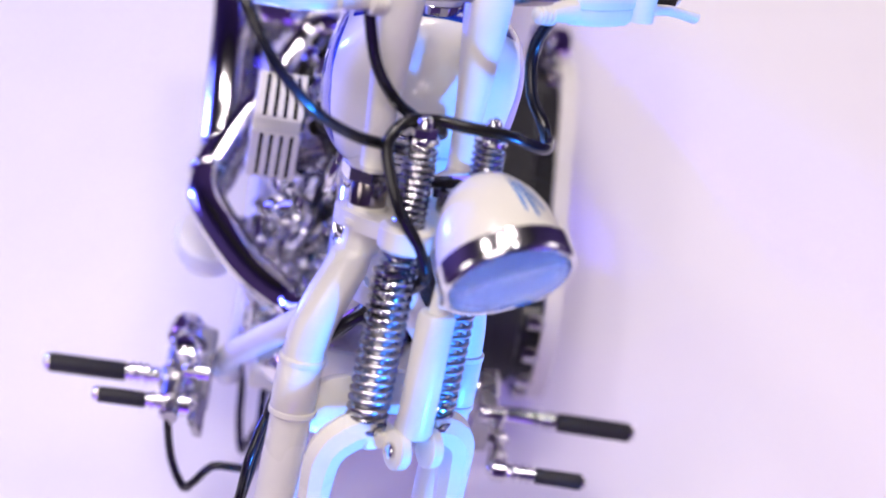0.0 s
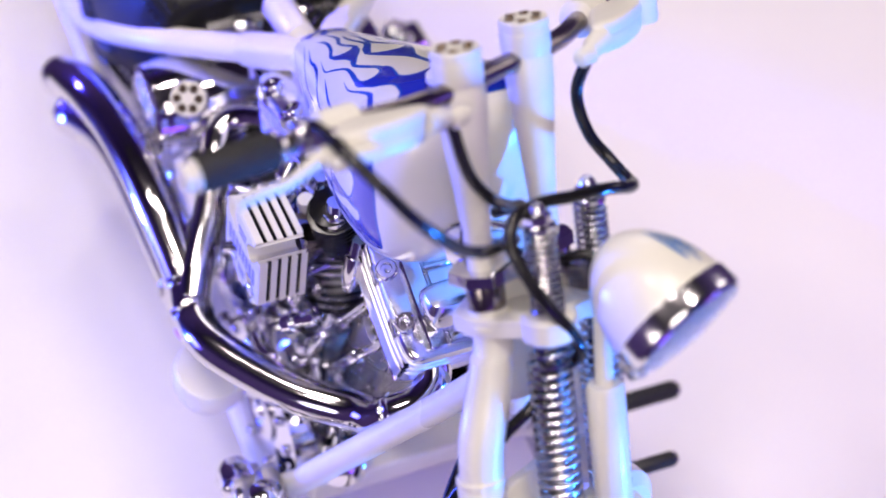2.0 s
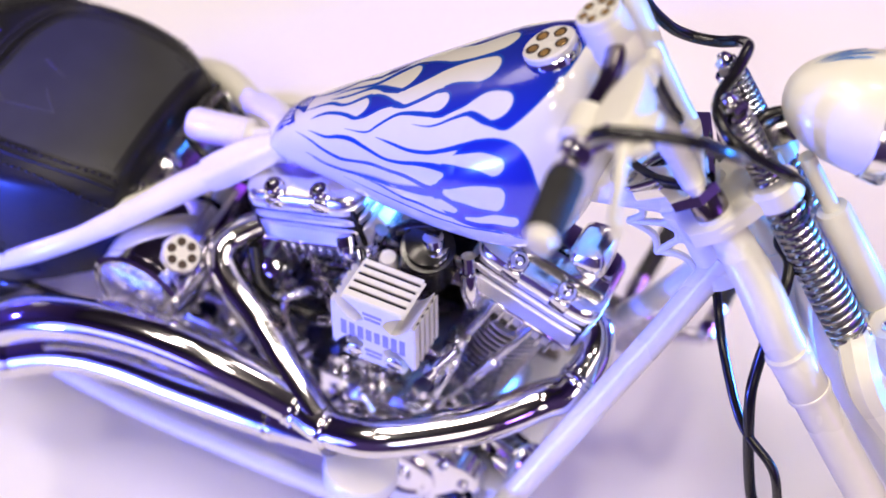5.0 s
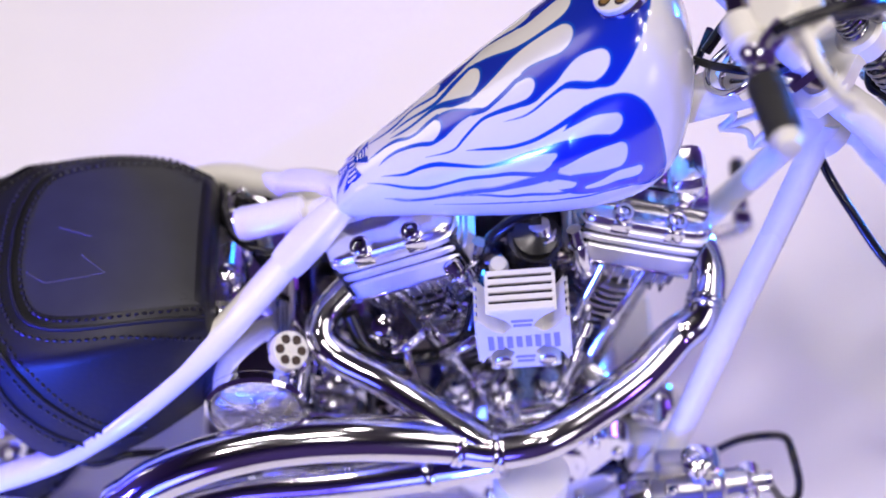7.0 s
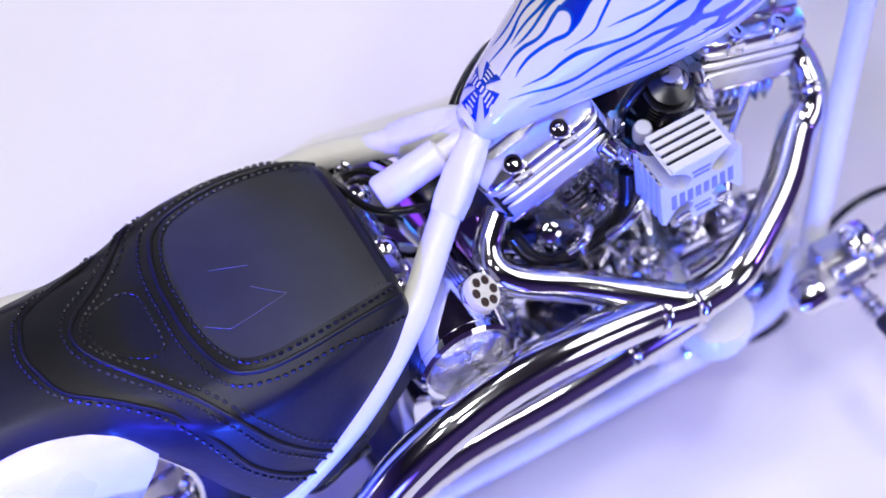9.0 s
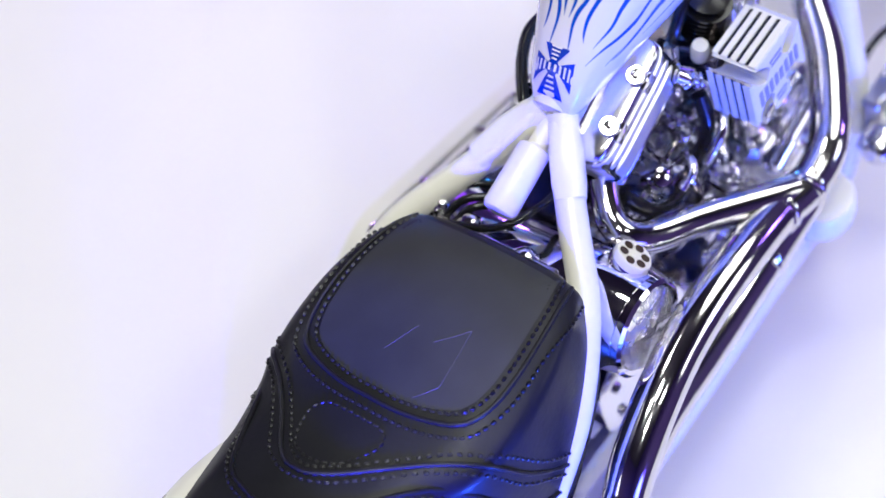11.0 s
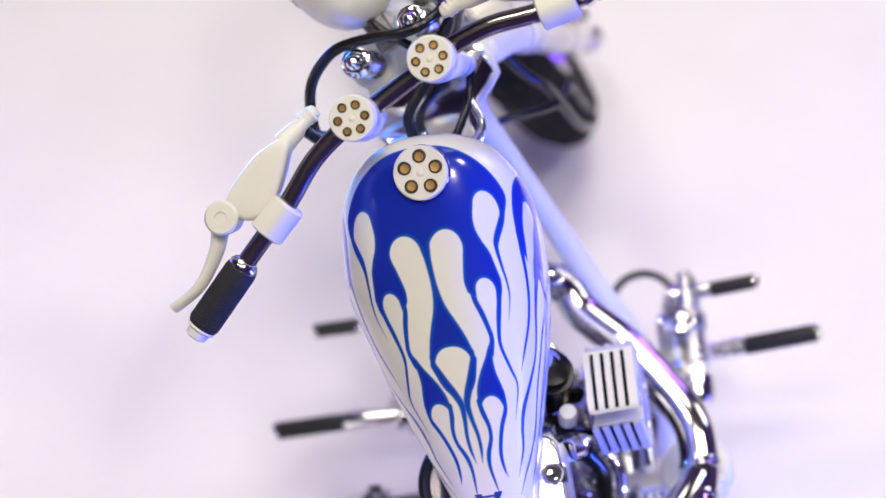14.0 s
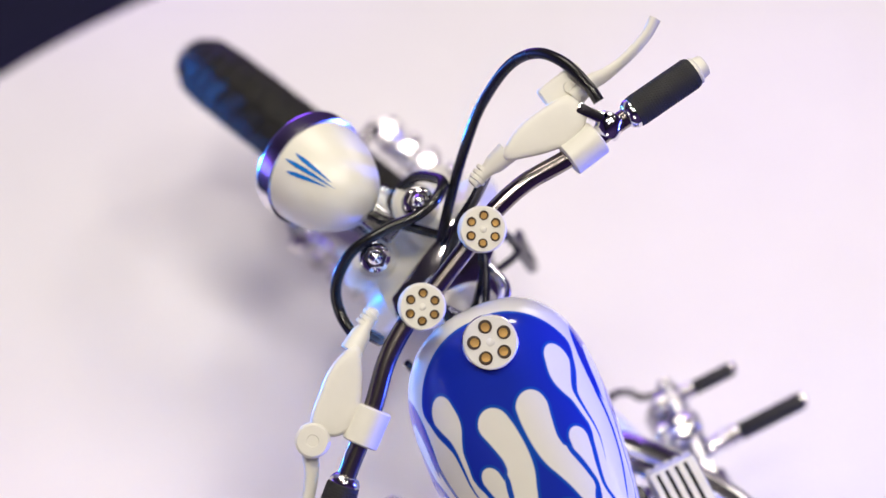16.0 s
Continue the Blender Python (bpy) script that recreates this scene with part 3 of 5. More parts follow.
            part("cover_bolt", g, chrome, cover)
    for a in (-.030, .030):
        root = CRANK + vec((a * .7 + .03 * sign, -.085, .135))
        tip = at(a, .017 - wide, -.085)
        g = B()
        tube(g, [root, root.lerp(tip, .12), root.lerp(tip, .13), root.lerp(tip, .52), root.lerp(tip, .53), root.lerp(tip, .60), root.lerp(tip, .61), tip],
             [.0125, .0125, .0085, .0085, .011, .011, .0075, .0075], seg=12, smooth=False)
        part("pushrod_tube", g, chrome, bike)
    return at


brushed_chrome = material("brushed_chrome", (0.90, 0.89, 0.90), 0.33, metal=1.0, vary=0.05, scale=50, bump=0.05)
satin_chrome = material("satin_chrome", (0.83, 0.82, 0.83), 0.20, metal=1.0, vary=0.04, scale=40, bump=0.04)
cylinder_bank(1, (.383, .003, -.098), radians(19), .061)
cylinder_bank(-1, (.042, -.005, -.084), radians(20), .077)

g = B()
boxy(g, [(.440, .002, -.125), (.440, .002, -.070), (.438, .002, -.058), (.437, .002, -.054), (.437, .002, -.046), (.436, .002, -.036), (.435, .002, -.030)],
     [(.033, .024), (.031, .022), (.031, .022), (.035, .026), (.035, .026), (.031, .022), (.018, .012)])
part("breather_tower", g, satin_chrome, bike, "upright rounded chrome block ahead of the tank")
g = B()
lathe(g, CRANK + vec((0, .095, .02)), (0, -1, 0), [(0, .11), (.012, .138), (.06, .146), (.14, .146), (.20, .138), (.212, .12)], seg=44)
case = part("crankcase", g, cast, bike, "chromed engine case")
g = B()
outline = [(.135 * math.cos(a) + .015, .098 * math.sin(a) + .03 + .022 * math.cos(2 * a)) for a in [2 * math.pi * k / 40 for k in range(40)]]
slab(g, outline, CRANK + vec((0, -.115, .02)), X, Z, .036, bevel=.12)
cam_cover = part("cam_cover", g, chrome, bike, "chrome cam cover with screws")
for k in range(10):
    a = 2 * math.pi * (k + .3) / 10
    g = B()
    lathe(g, CRANK + vec((.015 + .112 * math.cos(a), -.150, .05 + .080 * math.sin(a) + .018 * math.cos(2 * a))), (0, -1, 0), [(0, .0085), (.007, .0085), (.009, .006), (.009, .001)], seg=10)
    part("cover_screw", g, chrome, cam_cover)
g = B()
lathe(g, CRANK + vec((.03, -.150, .055)), (0, -1, 0), [(0, .052), (.006, .052), (.010, .046), (.010, .040), (.006, .036), (.006, .016), (.012, .014), (.014, .010), (.014, .001)], seg=32)
part("point_cover", g, chrome, cam_cover, "round chrome points cover")
for x in (.105, .165, .235, .295):
    g = B()
    block(g, CRANK + vec((x - .20, -.098, .150)), X, Y, Z, (.044, .052, .055), .010, 3)
    lathe(g, CRANK + vec((x - .20, -.098, .172)), Z, [(0, .019), (.012, .019), (.016, .015), (.030, .014)], seg=18)
    part("lifter_block", g, chrome, case)
g = B()
lathe(g, CRANK + vec((.130, -.06, .085)), (.72, -.42, .32), [(0, .030), (.03, .034), (.036, .030), (.040, .034), (.085, .034), (.094, .024), (.095, .001)], seg=24)
part("oil_filter", g, chrome, bike, "chrome oil filter can")
g = B()
lathe(g, CRANK + vec((-.01, -.155, .175)), (.98, .05, .1), [(0, .012), (.004, .018), (.05, .018), (.055, .013), (.11, .012), (.112, .016), (.13, .016), (.134, .008)], seg=20)
part("oil_pump", g, chrome, bike)
g = B()
block(g, (-.12, 0, -.44), X, Y, Z, (.22, .21, .20), .03, 4)
gearbox = part("gearbox", g, cast, bike, "chromed gearbox case")
g = B()
outline = [(.105 * math.copysign(abs(math.cos(a)) ** .6, math.cos(a)), .082 * math.copysign(abs(math.sin(a)) ** .6, math.sin(a))) for a in [2 * math.pi * k / 36 for k in range(36)]]
slab(g, outline, (-.115, -.104, -.435), X, Z, .040, bevel=.14)
part("gearbox_cover", g, chrome, gearbox)
for k in range(6):
    a = 2 * math.pi * (k + .5) / 6
    g = B()
    lathe(g, (-.115 + .082 * math.cos(a), -.143, -.435 + .062 * math.sin(a)), (0, -1, 0), [(0, .009), (.006, .009), (.008, .006), (.008, .001)], seg=10)
    part("cover_screw", g, chrome, gearbox)
g = B()
lathe(g, (-.035, .03, -.330), (0, -1, 0), [(0, .040), (.004, .046), (.07, .046), (.072, .040), (.080, .040), (.082, .046), (.125, .046), (.132, .034), (.134, .001)], seg=28)
part("starter_motor", g, chrome, bike, "polished starter motor")
# added dark plate that hides the bright table behind the engine's gaps
g = B()
outline = [(-.27, -.60), (.30, -.66), (.37, -.52), (.33, -.30), (.28, -.20), (-.02, -.20), (-.10, -.24), (-.24, -.30), (-.29, -.42)]
slab(g, outline, (0, .112, 0), X, Z, -.012)
part("motor_plate", g, dark_chrome, bike, "dark metal motor plate, added as a backdrop to the engine")
g = B()
block(g, (.03, .02, -.600), X, Y, Z, (.62, .25, .05), .015, 3)
part("sump", g, cast, bike, "ribbed metal sump")
g = B()
block(g, (.355, 0, -.497), X, Y, Z, (.092, .272, .046), .010, 3)
part("front_crossmember", g, pearl, bike, "white frame plate between the down tubes")
g = B()
lathe(g, (.209, -.222, -.468), (0.05, 0, 1), [(0, .001), (.001, .018), (.006, .034), (.016, .046), (.032, .052), (.058, .0535), (.064, .050), (.067, .040), (.068, .001)], seg=36)
cup = part("cup", g, pearl, bike, "rounded white cup beneath the exhaust")
g = B()
block(g, (.209, -.135, -.425), X, Y, Z, (.030, .110, .018), .005, 2)
part("cup_bracket", g, pearl, cup)
# small plumbing on the right of the engine
rng = random.Random(7)
for k in range(46):
    x, y, z = rng.uniform(.00, .31), rng.uniform(-.150, -.055), rng.uniform(-.47, -.20)
    if abs(x - .208) < .075 and z > -.26:
        y = max(y, -.095)
    r, ln = rng.uniform(.006, .013), rng.uniform(.025, .060)
    d = vec((rng.uniform(-1, 1), rng.uniform(-.6, .3), rng.uniform(-.8, .8)))
    g = B()
    if k % 3:
        lathe(g, (x, y, z), d, [(0, r * .6), (.002, r), (ln * .35, r), (ln * .36, r * .65), (ln * .7, r * .65), (ln * .71, r * 1.15), (ln * .95, r * 1.15), (ln, r * .6)], seg=12)
    else:
        tip = vec((x, y, z)) + d.normalized() * ln * 1.6
        tube(g, [(x, y, z), vec((x, y, z)).lerp(tip, .5) + vec((0, -.016, .010)), tip, tip + vec((0, .02, -.03))], r * .55, seg=10, per=4)
    part("fitting", g, chrome if k % 4 else dark_chrome, bike)
g = B()
prof = [(0, .010)]
for k in range(9):
    prof += [(.004 + .012 * k, .040), (.009 + .012 * k, .040), (.010 + .012 * k, .028), (.0155 + .012 * k, .028)]
lathe(g, (.226, -.048, -.158), (.10, -.30, .95), [(h * .75, r * .90) for h, r in prof] + [(.090, .030), (.096, .012), (.097, .001)], seg=32)
part("ignition_coil", g, glossy_black, bike, "ribbed glossy black coil under the tank")
for x, y, z, r in ((.128, -.094, -.112, .015), (.142, -.097, -.128, .013), (.152, -.100, -.146, .010)):
    g = B()
    lathe(g, (x, y, z), (.45, -.55, -.7), [(-.014, r * .7), (-.011, r), (.002, r), (.004, r * .75), (.010, r * .75), (.012, r * .9), (.018, r * .6), (.018, .001)], seg=16)
    part("valve_fitting", g, chrome, bike)
# carburettor and manifold between the cylinders
g = B()
tube(g, [(.33, -.01, -.17), (.27, -.03, -.16), (.21, -.04, -.16), (.15, -.03, -.16), (.09, -.01, -.165)], .020, seg=16)
part("intake_manifold", g, dark_chrome, bike)
g = B()
lathe(g, (.21, -.035, -.16), (0, -1, 0), [(0, .034), (.02, .036), (.045, .030), (.07, .040), (.08, .040)], seg=24)
part("carburettor", g, dark_chrome, bike)
g = B()
lathe(g, (.184, -.084, -.138), (0, -.2, 1), [(0, .012), (.02, .013), (.028, .011), (.029, .001)], seg=14)
part("vent_cap", g, satin, bike)
for p, q, r in (((.16, -.06, -.10), (.135, -.07, -.19), .010), ((.285, -.055, -.09), (.30, -.07, -.17), .010), ((.24, -.07, -.06), (.25, -.075, -.11), .014),
                ((.17, -.07, -.20), (.19, -.09, -.36), .007), ((.30, -.085, -.22), (.26, -.10, -.38), .007)):
    g = B()
    tube(g, [p, vec(p).lerp(vec(q), .3), vec(p).lerp(vec(q), .31), vec(p).lerp(vec(q), .7), q], [r, r, r * 1.4, r * 1.4, r * .8], seg=12, smooth=False)
    part("fitting", g, chrome, bike)


def air_cleaner():
    """A thick flared cross of stacked plates with dark grooves."""
    c = vec((.2125, 0, -.150))
    exx, ezz = vec((.995, 0, .03)), vec((-.03, 0, .995))
    out = iron_cross(.0618, waist=.34, flare=.70, steps=7)
    y0, step = -.120, .0138
    shell = None
    for k in range(5):
        g = B()
        slab(g, out, c + Y * (y0 - step * k), exx, ezz, .0082 if k < 4 else .0120, bevel=.03 if k == 4 else 0)
        plate = part("plate", g, satin, bike if shell is None else shell, "white ribbed cross-shaped air cleaner" if shell is None else "", smooth=25)
        if shell is None:
            shell = plate
            plate.name = "air_cleaner"
        if k < 4:
            g = B()
            slab(g, [(x * .955, y * .955) for x, y in out], c + Y * (y0 - step * k - .0082), exx, ezz, .0056)
            part("groove", g, glossy_black, shell, smooth=25)
    g = B()
    core = iron_cross(.0575, waist=.44, flare=.80, steps=7)
    slab(g, core, c + Y * (y0 - .001), exx, ezz, .0665)
    part("core", g, satin, shell, "smooth white core in the notches", smooth=25)
    face = y0 - step * 4 - .0122
    for k in range(8):
        g = B()
        tall = .021 + .008 * abs(k - 3.5) / 3.5
        block(g, c + Y * face + exx * (-.0430 + .0123 * k) + ezz * -.004, exx, Y, ezz, (.0078, .0016, tall), 0)
        part("face_bar", g, grey_ink, shell)
    for h, w in ((.030, .024), (.039, .028), (-.036, .026), (-.045, .022)):
        g = B()
        block(g, c + Y * face + ezz * h, exx, Y, ezz, (w, .0014, .005), 0)
        part("face_bar", g, grey_ink, shell)
    for a in (-1, 1):
        g = B()
        lathe(g, c + Y * face + exx * a * .029 + ezz * -.047, (0, -1, 0), [(-.002, .012), (.001, .0118), (.002, .010), (.002, .001)], seg=16)
        part("face_button", g, satin_chrome, shell)


air_cleaner()
# ---- exhaust ----
pipe("front_header", [(.432, -.004, -.166), (.458, -.010, -.190), (.468, -.034, -.216), (.462, -.066, -.236), (.450, -.084, -.256), (.420, -.101, -.272), (.365, -.154, -.288), (.298, -.200, -.300), (.234, -.234, -.309), (.174, -.237, -.322), (.122, -.227, -.322)],
     [.021, .0225, .0240, .0255, .0265, .0275, .0282, .0285, .0285, .0285, .0285], pipe_chrome, bike, "polished chrome front exhaust header", seg=28)
pipe("rear_header", [(-.020, -.055, -.185), (-.054, -.085, -.205), (-.060, -.112, -.222), (-.035, -.133, -.242), (.02, -.156, -.264), (.075, -.188, -.283), (.120, -.214, -.300), (.152, -.230, -.314)],
     [.020, .0215, .0230, .0235, .0235, .0235, .0235, .0235], pipe_chrome, bike, "polished chrome rear exhaust header", seg=24)
UPPER_END, LOWER_END = [vec(p) for p in ((-.29, -.259, -.325), (-.345, -.266, -.366))], [vec(p) for p in ((-.28, -.222, -.442), (-.365, -.245, -.482))]
pipe("upper_muffler", [(.128, -.226, -.322), (.06, -.229, -.303), (-.01, -.233, -.288), (-.08, -.236, -.283), (-.15, -.241, -.286), (-.22, -.250, -.297)] + UPPER_END,
     [.0295, .0315, .0320, .0320, .0320, .0320, .0315, .0300], pipe_chrome, bike, "curved chrome muffler with an open tip", seg=28)
pipe("lower_muffler", [(.175, -.236, -.345), (.12, -.225, -.370), (.06, -.218, -.390), (-.01, -.214, -.405), (-.08, -.213, -.413), (-.19, -.213, -.421)] + LOWER_END,
     [.0275, .0300, .0315, .0320, .0320, .0320, .0315, .0300], pipe_chrome, bike, "curved chrome muffler with an open tip", seg=28)
for near, tip in (UPPER_END, LOWER_END):
    g = B()
    lathe(g, tip, tip - near, [(-.022, .0298), (-.016, .0312), (.006, .0318), (.009, .0312), (.0095, .0296), (.006, .0284), (-.004, .0278)], seg=32)
    rim = part("muffler_tip", g, pipe_chrome, bike, "cut chrome muffler tip")
    # black disc across the tip stands in for the shade inside
    g = B()
    lathe(g, tip, tip - near, [(.003, .0284), (-.002, .0280), (-.002, .001)], seg=28)
    part("bore", g, black_metal, rim, "black disc for the shaded inside of the tip")
for c, d, r in (((.115, -.227, -.320), (.9, 0, -.25), .0322), ((.168, -.237, -.323), (.96, .05, -.1), .0312), ((.078, -.220, -.385), (.95, 0, .25), .0330), ((.461, -.068, -.238), (-.25, -.7, -.5), .0275)):
    g = B()
    lathe(g, c, d, [(-.009, r - .003), (-.007, r), (-.002, r), (0, r - .0015), (.002, r), (.007, r), (.009, r - .003)], seg=28)
    part("pipe_clamp", g, pipe_chrome, bike, "chrome pipe clamp")

# ---- seat ----
SEAT = [(-.196, .120, -.126, -.205), (-.200, .134, -.112, -.240), (-.212, .143, -.100, -.275), (-.25, .164, -.092, -.290), (-.32, .184, -.089, -.325), (-.40, .192, -.097, -.350),
        (-.47, .184, -.105, -.315), (-.54, .154, -.106, -.225), (-.60, .129, -.098, -.172), (-.68, .118, -.088, -.142), (-.80, .112, -.086, -.135), (-.92, .110, -.105, -.20), (-.97, .08, -.128, -.20), (-.985, .03, -.15, -.19)]
SEAT_ROWS = np.array(glide(SEAT, 8))


def seat_at(x, f):
    """A place on the seat's skin: f from -1 (right skirt's hem) over 0 (middle) to 1 (left skirt's hem)."""
    w, top, low = [np.interp(-x, -SEAT_ROWS[:, 0], SEAT_ROWS[:, k]) for k in (1, 2, 3)]
    a = abs(f)
    if a < 0.62:
        t = a / 0.62
        y, z = w * 0.93 * t, top - 0.016 * t ** 2 - 0.030 * max(0, t - .72) ** 1.6 * 4
    else:
        t = (a - 0.62) / 0.38
        z1 = top - 0.016 - 0.030 * .28 ** 1.6 * 4
        y, z = w * (0.93 + 0.07 * math.sin(t * math.pi * .75)), z1 + (low - z1) * (t ** 1.25)
    return vec((x, math.copysign(y, f) + np.interp(x, [-.60, -.50], [0, -.020]), z))


def seat_skin(x, f, lift):
    p, e = seat_at(x, f), 2e-3
    n = (seat_at(x - e, f) - p).cross(seat_at(x, f + e) - p).normalized()
    c = vec((x, -.020, -.25))
    return p + (n if n.dot(p - c) > 0 else -n) * lift


bm = B()
rings = []
for r in SEAT_ROWS:
    ring = [seat_at(r[0], f) for f in np.linspace(-1, 1, 61)]
    rings.append(ring + [ring[-1].lerp(ring[0], k / 8) + vec((0, 0, .01)) for k in range(1, 8)])
loft(bm, rings)
seat = part("seat", bm, leather, bike, "black stitched leather saddle with worn scratched top", smooth=60)


def seam(line, r=.0030, lift=.0012):
    pts = [seat_skin(x, f, lift) for x, f in line]
    part("piping", tube(B(), pts, r, seg=8, per=3), leather, seat)


def stitches(line, gap=.0094, lift=.0005, size=.0027, shift=(0, 0)):
    """A row of short raised threads along a line on the skin, as one piece."""
    dense = [seat_skin(x + shift[0], f + shift[1], lift) for x, f in glide(line, 16)]
    bm, run, last = B(), 0.0, dense[0]
    for p in dense[1:]:
        run += (p - last).length
        if run >= gap:
            d = (p - last).normalized()
            s, o = across(d)
            ends = []
            for h, k in ((-.0034, .5), (-.0018, 1), (.0018, 1), (.0034, .5)):
                ends.append([p + d * h + (s * math.cos(a) + o * math.sin(a)) * size * k for a in (0, 1.257, 2.513, 3.77, 5.027)])
            loft(bm, ends)
            run = 0.0
        last = p
    tagged(part("stitching", bm, thread, seat, "rows of black thread"), kind="stuff")


def both(line):
    """A line of the right half, mirrored to a whole one; it starts at the middle."""
    return [(x, -f) for x, f in reversed(line[1:])] + line


PANEL = [(-.466, 0), (-.466, -.12), (-.460, -.26), (-.448, -.39), (-.430, -.46), (-.395, -.500), (-.343, -.520), (-.285, -.535), (-.239, -.555), (-.206, -.585)]
INNER = [(-.453, 0), (-.453, -.12), (-.447, -.25), (-.436, -.36), (-.420, -.425), (-.390, -.462), (-.343, -.482), (-.285, -.497), (-.239, -.515), (-.208, -.54)]
OUTER = [(-.481, 0), (-.481, -.14), (-.476, -.29), (-.463, -.42), (-.443, -.50), (-.400, -.545), (-.358, -.565), (-.313, -.580), (-.260, -.625), (-.213, -.70)]
patch = both([(x, f * .97) for x, f in INNER])
patch = [tuple(p) for p in glide(patch, 4)] + [(-.214, f) for f in np.linspace(.5, -.5, 24)]
bm = B()
rings = [[bm.verts.new(seat_skin(-.33 + (x + .33) * k, f * k + 1e-5, .0007)) for x, f in patch] for k in (.985, .97, .85, .7, .55, .4, .25, .1)]
for a, b in zip(rings, rings[1:]):
    for i in range(len(a)):
        bm.faces.new((a[i], a[(i + 1) % len(a)], b[(i + 1) % len(a)], b[i]))
bm.faces.new(rings[-1])
part("seat_panel", bm, worn_sheen_leather, seat, "scuffed leather top panel, lightened for lamp sheen", smooth=60)
seam(both(PANEL), .0034, .0006)
stitches(both(INNER))
stitches(both(OUTER))
ROWS_RIM = [(-.582, 0), (-.578, -.08), (-.561, -.186), (-.523, -.325), (-.481, -.470), (-.444, -.630), (-.400, -.785), (-.343, -.905), (-.300, -.95)]
LINE_RIM = [(-.593, 0), (-.590, -.09), (-.572, -.215), (-.535, -.350), (-.493, -.492), (-.459, -.636), (-.420, -.785), (-.354, -.922), (-.31, -.965)]
EDGE_RIM = [(-.603, 0), (-.600, -.11), (-.584, -.255), (-.548, -.382), (-.505, -.510), (-.474, -.636), (-.440, -.780), (-.398, -.862), (-.364, -.930)]
seam(both(LINE_RIM), .0034, .0006)
stitches(both(ROWS_RIM))
stitches(both(EDGE_RIM))
LINE_HEM = [(-.655, 0), (-.649, -.17), (-.633, -.37), (-.587, -.486), (-.526, -.564), (-.491, -.717), (-.467, -.830), (-.433, -.890), (-.389, -.935), (-.34, -.96)]
ROWS_HEM = [(-.665, 0), (-.660, -.17), (-.647, -.340), (-.612, -.486), (-.541, -.580), (-.506, -.728), (-.477, -.846), (-.435, -.912), (-.396, -.950)]
seam(both(LINE_HEM), .0034, .0006)
stitches(both(ROWS_HEM))
stitches(both([(-.572, 0), (-.568, -.10), (-.553, -.180), (-.518, -.222), (-.497, -.17), (-.494, -.05), (-.494, 0)]), size=.0020)
for line in ([(-.442, -.174), (-.428, -.215), (-.415, -.250)], [(-.415, -.250), (-.375, -.245), (-.333, -.239)], [(-.333, -.239), (-.35, -.18), (-.368, -.111)], [(-.403, .073), (-.358, -.006)]):
    pts = [seat_skin(x, f, .0010) for x, f in glide(line, 6)]
    part("scratch", tube(B(), pts, .0005, seg=5, per=1), material("scuffed_leather", (0.085, 0.085, 0.088), 0.6) if "scuffed_leather" not in bpy.data.materials else bpy.data.materials["scuffed_leather"], seat, "pale scratch")

# ---- rear wheel, fender, oil tank, belt drive ----
REAR = vec((-.72, 0, -.435))


